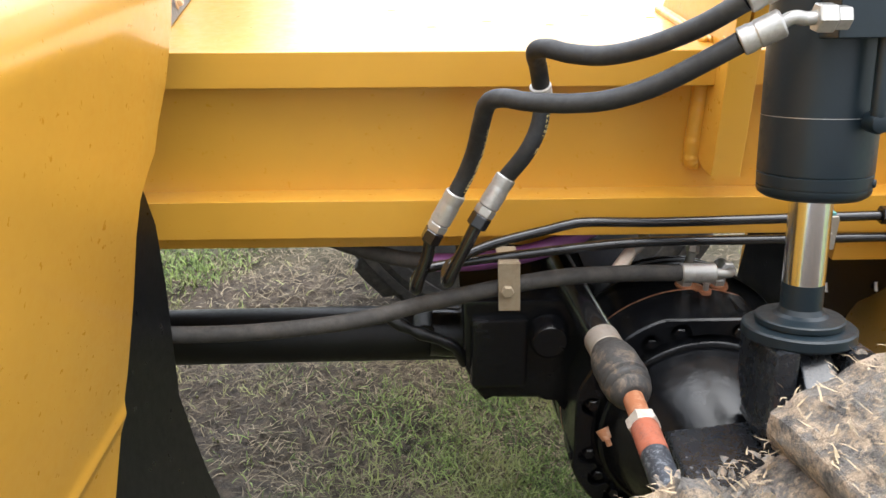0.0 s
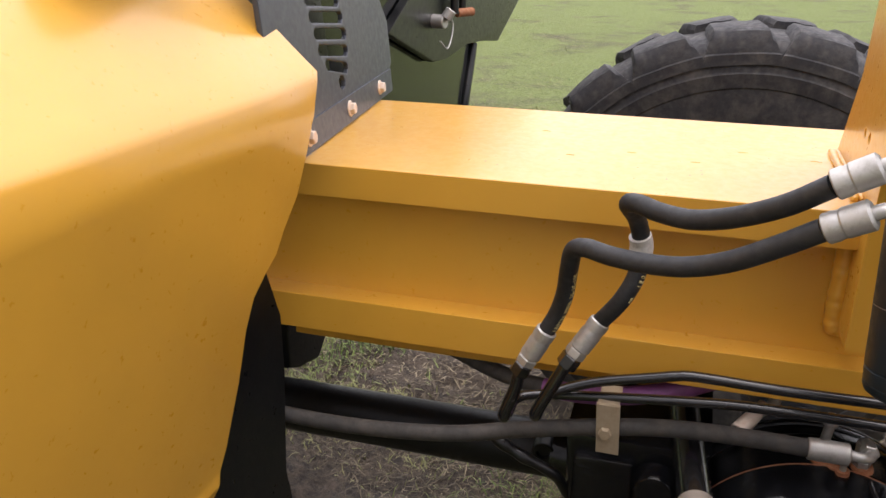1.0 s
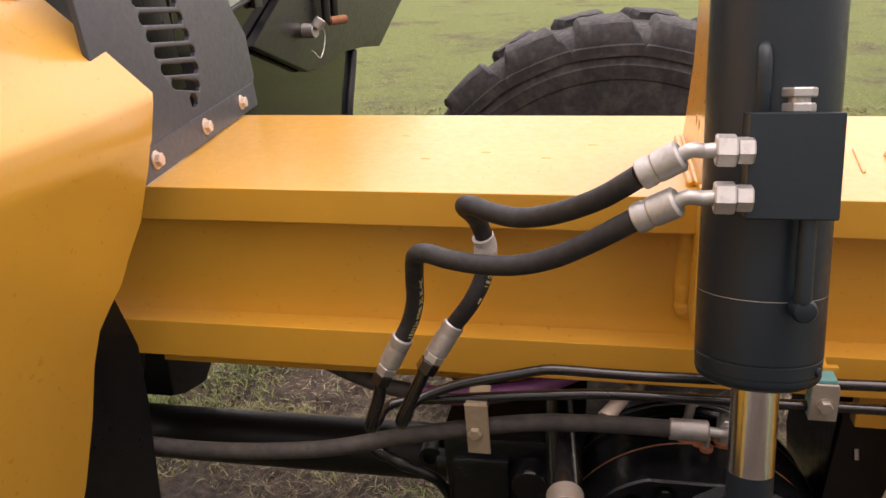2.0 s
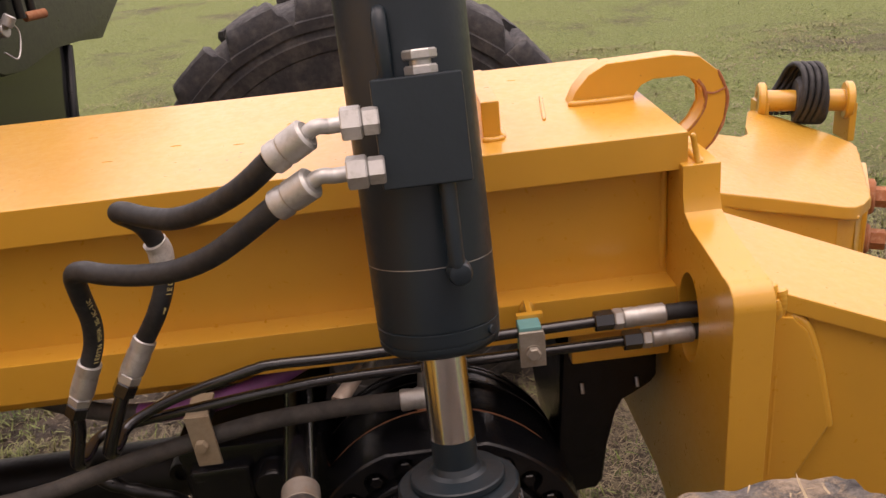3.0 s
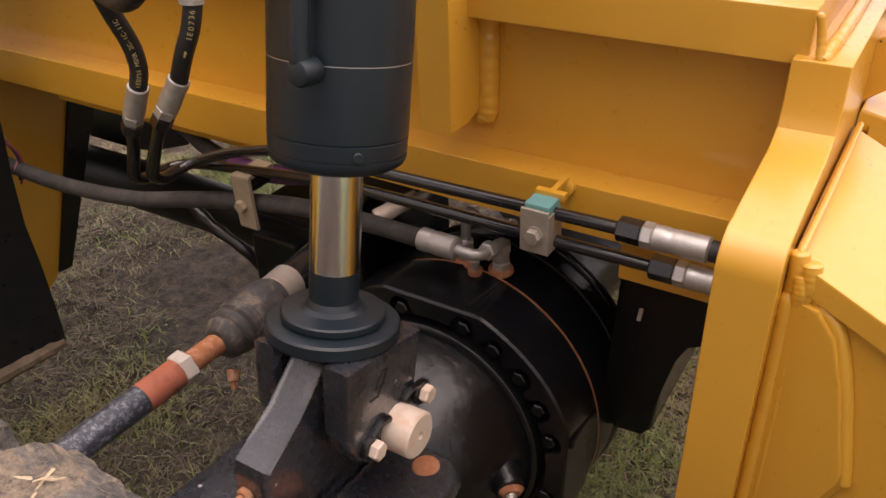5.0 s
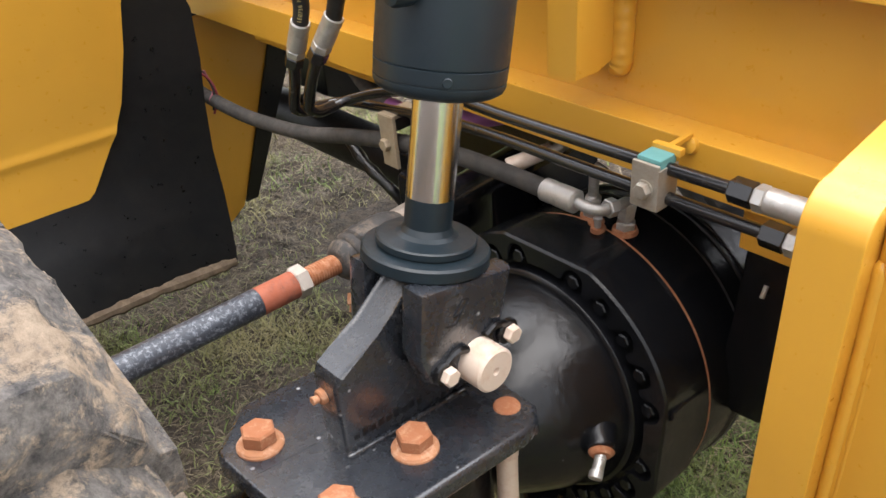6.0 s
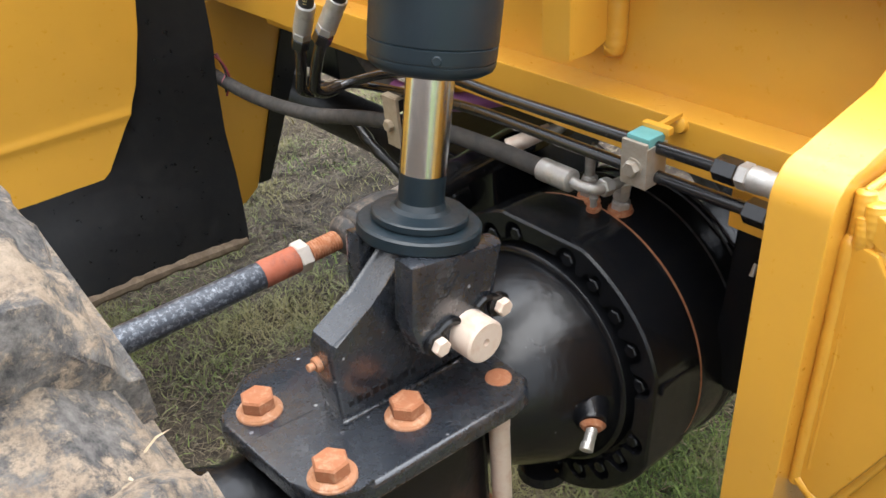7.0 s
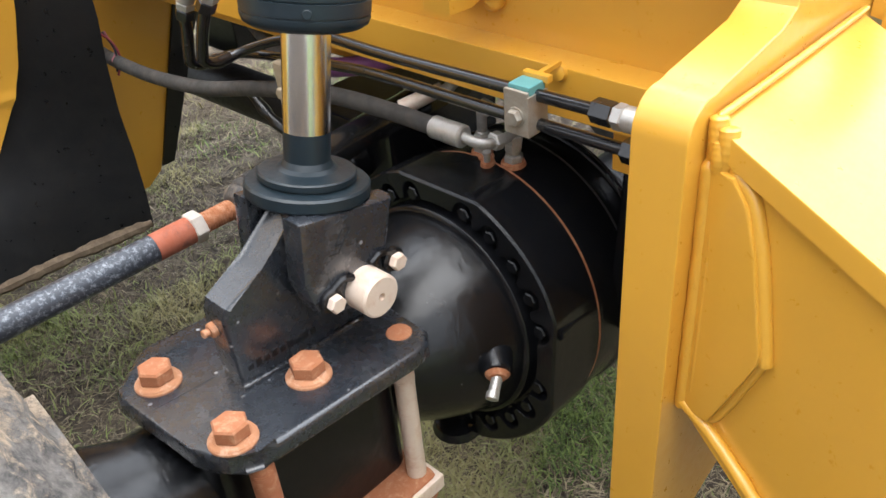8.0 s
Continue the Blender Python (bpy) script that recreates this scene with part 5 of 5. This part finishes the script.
for k in range(26):
    c = Vector((-1.1, -0.21 - 0.09 * random.random(), 0.5 + 0.4 * random.random() ** 1.5))
    c.x = -1.098 - 0.26 * max(0, min(c.z, 0.76) - 0.5)
    bmesh.ops.create_icosphere(bm, subdivisions=1, radius=random.uniform(0.002, 0.006), matrix=Matrix.Translation(c))
part("mud_spatter", bm, MUD, flap)

leg_ob = thing("step_bracket", "yellow steel bracket plate behind the mudflap", "bracket")
part("plate", prism(bmesh.new(), [(-0.5, 1.0), (0.3, 1.0), (0.225, 0.84), (0.125, 0.635), (0.03, 0.42), (-0.02, 0.385), (-0.5, 0.385)], "x", -1.415, -1.4, 0.002), YELLOW, leg_ob)
part("rubber_strip", prism(bmesh.new(), [(0.24, 0.98), (0.33, 0.98), (0.27, 0.84), (0.17, 0.635), (0.075, 0.435), (0.035, 0.435)], "x", -1.399, -1.389, 0.002), FLAP, leg_ob)
wires = thing("wire_bundle", "red and black wires hanging behind the mudflap", "cable")
for k, mat in enumerate((rubber("red_wire", (0.3, 0.03, 0.05), 0.5), RUBBER, rubber("pink_wire", (0.4, 0.12, 0.16), 0.5))):
    part("wire", sweep(bmesh.new(), [(-1.19, -0.11 + 0.006 * k, 0.93), (-1.18, -0.09, 0.9 - 0.01 * k), (-1.175, -0.085 - 0.01 * k, 0.86), (-1.18, -0.1, 0.82 + 0.01 * k)], 0.003, 8, 8), mat, wires)
box_ob = thing("junction_box", "small black box fixed under the beam", "box")
part("case", prism(bmesh.new(), [(0.38, 1.009), (0.38, 0.66), (0.44, 0.63), (0.56, 0.6), (0.66, 0.68), (0.72, 1.009)], "x", -1.62, -1.4, 0.008), FLAP, box_ob)

# plain body out of view, added to keep skylight off the ground
cover = thing("unseen_engine_cover", "plain yellow engine cover, added unseen behind the guard panel for shade", "engine cover")
part("shell", box(bmesh.new(), -4.2, -1.62, 0.0, 0.62, 1.38, 2.25, 0.04, 3), YELLOW, cover)
part("belly", box(bmesh.new(), -4.2, -1.75, 0.12, 0.5, 0.75, 1.0, 0.02), BLACK_MATTE, cover)
# unseen rear wheel behind the mudflap, added to shade the ground
copy_thing(far_wheel, pose(-2.14, -1.17, 0.66, 0, 11, 0))

grille = thing("louvre_panel", "dark grey louvred guard panel bolted to the beam", "guard panel")
PG = Matrix.Translation((-1.125, -0.06, 1.375)) @ Matrix(((-0.117, 0.0, 0.993), (0.993, 0.0, 0.117), (0.0, 1.0, 0.0))).to_4x4() @ Matrix.Rotation(radians(-5), 4, "X")
slots = [[(0.365, 0.108), (0.368, 0.09), (0.385, 0.083), (0.404, 0.088), (0.408, 0.1), (0.4, 0.112), (0.38, 0.116)]]
for k, (u0, u1) in enumerate(((0.29, 0.44), (0.255, 0.455), (0.243, 0.458), (0.226, 0.445), (0.212, 0.43), (0.2, 0.415), (0.19, 0.4), (0.18, 0.39))):
    wl_, wr = 0.153 + 0.0355 * k, 0.126 + 0.0375 * k
    slots.append([(u0, wl_ - 0.006), (u0 + 0.012, wl_ - 0.013), (u1 - 0.012, wr - 0.013), (u1, wr - 0.005), (u1, wr + 0.005), (u1 - 0.012, wr + 0.012), (u0 + 0.012, wl_ + 0.01), (u0, wl_ + 0.004)])
bm = holed(bmesh.new(), [(-0.02, 0.06), (0.81, 0.06), (0.835, 0.075), (0.835, 0.19), (0.76, 0.27), (0.7, 0.6), (-0.02, 0.6)], slots, "z", -0.012, 0.0, 0.003)
bmesh.ops.transform(bm, verts=bm.verts, matrix=PG)
part("panel", bm, PANEL_GREY, grille)
bm = box(bmesh.new(), -0.02, 0.805, 0.003, 0.064, -0.001, 0.004, 0.001)
bmesh.ops.transform(bm, verts=bm.verts, matrix=PG)
part("foot_flange", bm, PANEL_GREY, grille)
# dark sheet that stands in for the shade behind the slots
bm = box(bmesh.new(), 0.02, 0.6, 0.1, 0.6, -0.12, -0.1, 0.0)
bmesh.ops.transform(bm, verts=bm.verts, matrix=PG)
part("slot_shade", bm, FLAP, grille)
for u, w0 in ((0.12, 0.035), (0.405, 0.035), (0.675, 0.035)):
    bm = bmesh.new()
    rod(bm, PG @ Vector((u, w0, 0.003)), PG @ Vector((u, w0, 0.007)), 0.019, None, 20, 0.001)
    hexagon(bm, PG @ Vector((u, w0, 0.006)), PG @ Vector((u, w0, 0.018)), 0.014)
    part("flange_bolt", bm, PIN, grille, "tan rusty bolt")

GLOSS = painted("glossy_black_panel", (0.006, 0.007, 0.008), 0.12, (0.02, 0.02, 0.02), 0.2, 0.15, 0.05, spec=0.4)
cab = thing("cab_front", "glossy black cab door panel with a window", "vehicle cab")
part("door_skin", prism(bmesh.new(), [(0.62, 0.9), (1.9, 0.75), (1.96, 1.08), (2.1, 1.33), (2.1, 1.9), (0.62, 1.9)], "x", -1.39, -1.365, 0.004), GLOSS, cab)
part("step_guard", prism(bmesh.new(), [(1.0, 1.5), (1.46, 1.345), (1.6, 1.335), (1.9, 1.36), (2.16, 1.335), (2.44, 1.3), (2.6, 1.36), (3.02, 1.5), (3.3, 1.75), (3.3, 2.0), (1.5, 2.0), (1.3, 1.62)], "x", -1.36, -1.33, 0.006), FLAP, cab, "black rubbery guard")
part("door_edge", sweep(bmesh.new(), [(-1.37, 1.9, 0.8), (-1.36, 1.97, 1.08), (-1.36, 2.06, 1.25), (-1.36, 2.1, 1.33)], 0.02, 10, 8), FLAP, cab)
glass, gn, gl, gp = material("window_glass")
gp.inputs["Base Color"].default_value, gp.inputs["Roughness"].default_value = (0.5, 0.56, 0.6, 1), 0.05
gp.inputs["Metallic"].default_value = 0.4
part("window", prism(bmesh.new(), [(0.9, 1.61), (1.5, 1.7), (1.5, 2.1), (0.8, 2.1)], "x", -1.364, -1.36, 0), glass, cab, "pale reflecting window")
part("window_post", box(bmesh.new(), -1.36, -1.345, 1.1, 1.16, 1.6, 2.1, 0.003), FLAP, cab)
part("sill", sweep(bmesh.new(), [(-1.362, 0.9, 1.6), (-1.362, 1.5, 1.69)], 0.008, 8, 4), FLAP, cab)
for yy in (1.62, 1.72):
    part("strut", rod(bmesh.new(), (-1.3, yy, 1.5), (-1.3, yy + 0.02, 2.1), 0.016, None, 12), FLAP, cab)
bm = bmesh.new()
rod(bm, (-1.33, 1.45, 1.49), (-1.28, 1.44, 1.49), 0.025, None, 14, 0.003)
rod(bm, (-1.28, 1.44, 1.5), (-1.26, 1.45, 1.53), 0.02, None, 12, 0.003)
part("latch", bm, ZINC, cab, "zinc latch pin on a wire loop")
part("latch", rod(bmesh.new(), (-1.3, 1.65, 1.5), (-1.26, 1.72, 1.5), 0.016, None, 12), RUST, cab, "small rusty peg")
part("latch_wire", sweep(bmesh.new(), [(-1.28, 1.45, 1.53), (-1.27, 1.5, 1.47), (-1.27, 1.44, 1.4), (-1.28, 1.38, 1.43)], 0.003, 8, 8), ZINC, cab)

# ---- ground, last ----
GZ = -0.16


def worn(x, y):
    """How far the machine's passage has trodden the turf to mud."""
    d = ((x + 1.6) / 1.2) ** 2 + ((y - 0.7) / 0.9) ** 2
    return math.exp(-d) - 0.45 * math.exp(-(((y + 0.4) / 0.7) ** 2))


def ground_z(x, y):
    z = GZ + 0.025 * noise.noise(Vector((x * 0.9, y * 0.9, 0))) + 0.018 * noise.noise(Vector((x * 3.5, y * 3.5, 3)))
    clod = 0.5 + 0.9 * max(0.0, noise.noise(Vector((x * 1.3, y * 1.3, 9)))) + 0.6 * worn(x, y)
    z += clod * (0.013 * noise.noise(Vector((x * 12, y * 12, 5))) + 0.008 * noise.noise(Vector((x * 27, y * 27, 8))))
    # wheel ruts with lug prints behind the axle
    for cy in (0.9, 1.7):
        d = abs(y - cy - 0.05 * x)
        if x < -0.6 and d < 0.3:
            z -= 0.03 * (1 - d / 0.3) * (0.6 + 0.4 * math.sin(x * 26))
    return z


gx = [-150, -70, -35, -18, -11, -8, -6.5, -5.5, -4.8] + [-4.2 + 0.036 * k for k in range(175)] + [2.3, 2.7, 3.2, 4, 6, 9, 15, 30, 70, 150]
gy = [-150, -60, -25, -10, -5, -3, -2.2, -1.7] + [-1.3 + 0.036 * k for k in range(150)] + [4.3, 4.6, 5, 5.5, 6, 7, 8, 10, 13, 18, 26, 45, 80, 150]
bm = bmesh.new()
vs = [[bm.verts.new((x, y, ground_z(x, y))) for y in gy] for x in gx]
for i in range(len(gx) - 1):
    for j in range(len(gy) - 1):
        bm.faces.new((vs[i][j], vs[i + 1][j], vs[i + 1][j + 1], vs[i][j + 1]))


def trodden(n, l, vec):
    """A ragged mask of churned mud, darkened further for shade under the machine."""
    d = n.new("ShaderNodeVectorMath")
    d.operation = "SUBTRACT"
    d.inputs[1].default_value = (-1.7, 0.45, 0.0)
    l.new(vec, d.inputs[0])
    k = n.new("ShaderNodeVectorMath")
    k.operation = "MULTIPLY"
    k.inputs[1].default_value = (0.66, 0.72, 0.0)
    l.new(d.outputs[0], k.inputs[0])
    far_off = n.new("ShaderNodeVectorMath")
    far_off.operation = "LENGTH"
    l.new(k.outputs[0], far_off.inputs[0])
    add = n.new("ShaderNodeMath")
    add.operation = "MULTIPLY_ADD"
    add.inputs[1].default_value = 1.1
    l.new(noise_node(n, l, 2.6, 7, 0.7, vec, 0.4), add.inputs[0])
    l.new(far_off.outputs["Value"], add.inputs[2])
    return ranged(n, l, add.outputs[0], 1.15, 1.75, 0.92, 0.0)


gm, n, l, p = material("muddy_grass_soil")
v = coords(n, l)
soil = mixed(n, l, ranged(n, l, noise_node(n, l, 11, 12, 0.8, v), 0.38, 0.62), (0.032, 0.023, 0.017), (0.14, 0.105, 0.075))
turf = mixed(n, l, ranged(n, l, noise_node(n, l, 26, 12, 0.82, v), 0.38, 0.62), (0.085, 0.125, 0.027), (0.23, 0.27, 0.085))
where = ranged(n, l, noise_node(n, l, 0.75, 6, 0.65, v, 0.3), 0.56, 0.72)
sep = n.new("ShaderNodeSeparateXYZ")
l.new(v, sep.inputs[0])
sides = n.new("ShaderNodeMath")
sides.operation = "SUBTRACT"
sides.inputs[1].default_value = 0.7
l.new(sep.outputs["Y"], sides.inputs[0])
away = n.new("ShaderNodeMath")
away.operation = "ABSOLUTE"
l.new(sides.outputs[0], away.inputs[0])
field = ranged(n, l, away.outputs[0], 1.3, 3.6)
top = n.new("ShaderNodeMath")
top.operation = "MAXIMUM"
l.new(where, top.inputs[0])
gate = n.new("ShaderNodeMath")
gate.operation = "MULTIPLY"
l.new(field, gate.inputs[0])
l.new(ranged(n, l, noise_node(n, l, 0.5, 6, 0.7, v, 0.4), 0.3, 0.48), gate.inputs[1])
l.new(gate.outputs[0], top.inputs[1])
# mud colour, kept extra dark to hold the shade under the machine too
mud = mixed(n, l, ranged(n, l, noise_node(n, l, 19, 10, 0.8, v), 0.4, 0.64), (0.022, 0.017, 0.013), (0.12, 0.09, 0.064))
l.new(mixed(n, l, trodden(n, l, v), mixed(n, l, top.outputs[0], soil, turf), mud), p.inputs["Base Color"])
p.inputs["Roughness"].default_value = 0.95
bumped(n, l, p, noise_node(n, l, 45, 10, 0.78, v), 1.0, 0.035)
ground = tagged(part("ground", bm, gm, None, "", 60), "trodden field of short grass, straw and mud", "ground", kind="structure")


def blade(name, dark, light, dry, mud_shade):
    m, n, l, p = material(name)
    g = n.new("ShaderNodeNewGeometry")
    c = mixed(n, l, g.outputs["Random Per Island"], dark, light)
    v = coords(n, l)
    c = mixed(n, l, ranged(n, l, noise_node(n, l, 1.6, 5, 0.6, v), 0.42, 0.62), c, dry)
    # muddied blades, their colour also darkened for shade under the machine
    mud_shaded = n.new("ShaderNodeMath")
    mud_shaded.operation = "MULTIPLY"
    l.new(trodden(n, l, v), mud_shaded.inputs[0])
    l.new(ranged(n, l, g.outputs["Random Per Island"], 0.1, 0.9, mud_shade, 0.5 * mud_shade), mud_shaded.inputs[1])
    c = mixed(n, l, mud_shaded.outputs[0], c, (0.035, 0.027, 0.018))
    l.new(c, p.inputs["Base Color"])
    p.inputs["Roughness"].default_value = 0.75
    return m


GREEN = blade("grass_blade", (0.03, 0.055, 0.012), (0.22, 0.3, 0.075), (0.29, 0.26, 0.12), 0.3)
MEADOW = blade("meadow_blade", (0.05, 0.09, 0.018), (0.24, 0.31, 0.085), (0.25, 0.24, 0.1), 0.2)
DRY = blade("dry_blade", (0.06, 0.044, 0.026), (0.42, 0.34, 0.215), (0.19, 0.145, 0.09), 0.9)
rng = np.random.default_rng(11)


def field_points(count, x0, x1, y0, y1, keep):
    out = []
    while len(out) < count:
        x, y = float(rng.uniform(x0, x1)), float(rng.uniform(y0, y1))
        k = noise.noise(Vector((x * 0.8, y * 0.8, 7))) + 0.6 * noise.noise(Vector((x * 3.0, y * 3.0, 2)))
        if rng.uniform() < 0.9 * worn(x, y) * (0.7 + k):
            continue
        if keep(k - 0.55 * worn(x, y)) > rng.uniform():
            out.append((x, y, ground_z(x, y) - 0.003))
    return np.array(out)


green = field_points(90000, -3.2, 1.3, -1.0, 1.6, lambda k: min(1, max(0.06, 0.34 + 1.5 * k)))
strands("grass", GREEN, green, 0.05, 0.004, (15, 65), "short green grass in tufts", "grass")
straw = field_points(110000, -3.2, 1.3, -1.0, 1.6, lambda k: min(1, max(0.3, 0.6 - 0.4 * k)))
strands("dry_grass", DRY, straw, 0.055, 0.0032, (-4, 30), "flattened dry straw-coloured grass", "grass")
green = field_points(42000, -5, 3.0, 0.0, 3.4, lambda k: min(1, max(0.02, 0.02 + 1.3 * k)))
strands("grass", GREEN, green, 0.05, 0.006, (15, 70), "sparse green grass on trodden soil", "grass")
straw = field_points(64000, -5, 3.0, 0.0, 3.4, lambda k: min(1, max(0.3, 0.6 - 0.5 * k)))
strands("dry_grass", DRY, straw, 0.06, 0.0045, (-4, 30), "dry straw-coloured grass on trodden soil", "grass")
green = field_points(45000, -7, 5, 3.0, 8.0, lambda k: min(1, max(0.1, 0.5 + 0.9 * k)))
strands("grass", MEADOW, green, 0.05, 0.007, (8, 45), "short green meadow grass", "grass")
straw = field_points(25000, -7, 5, 3.0, 8.0, lambda k: min(1, max(0.3, 0.6 - 0.4 * k)))
strands("dry_grass", DRY, straw, 0.06, 0.006, (-4, 35), "dry straw-coloured grass in the meadow", "grass")
wide = field_points(30000, -16, 9, 7.5, 18, lambda k: min(1, max(0.05, 0.55 + 0.8 * k)))
strands("grass", MEADOW, wide, 0.07, 0.012, (5, 30), "green meadow grass farther off", "grass")
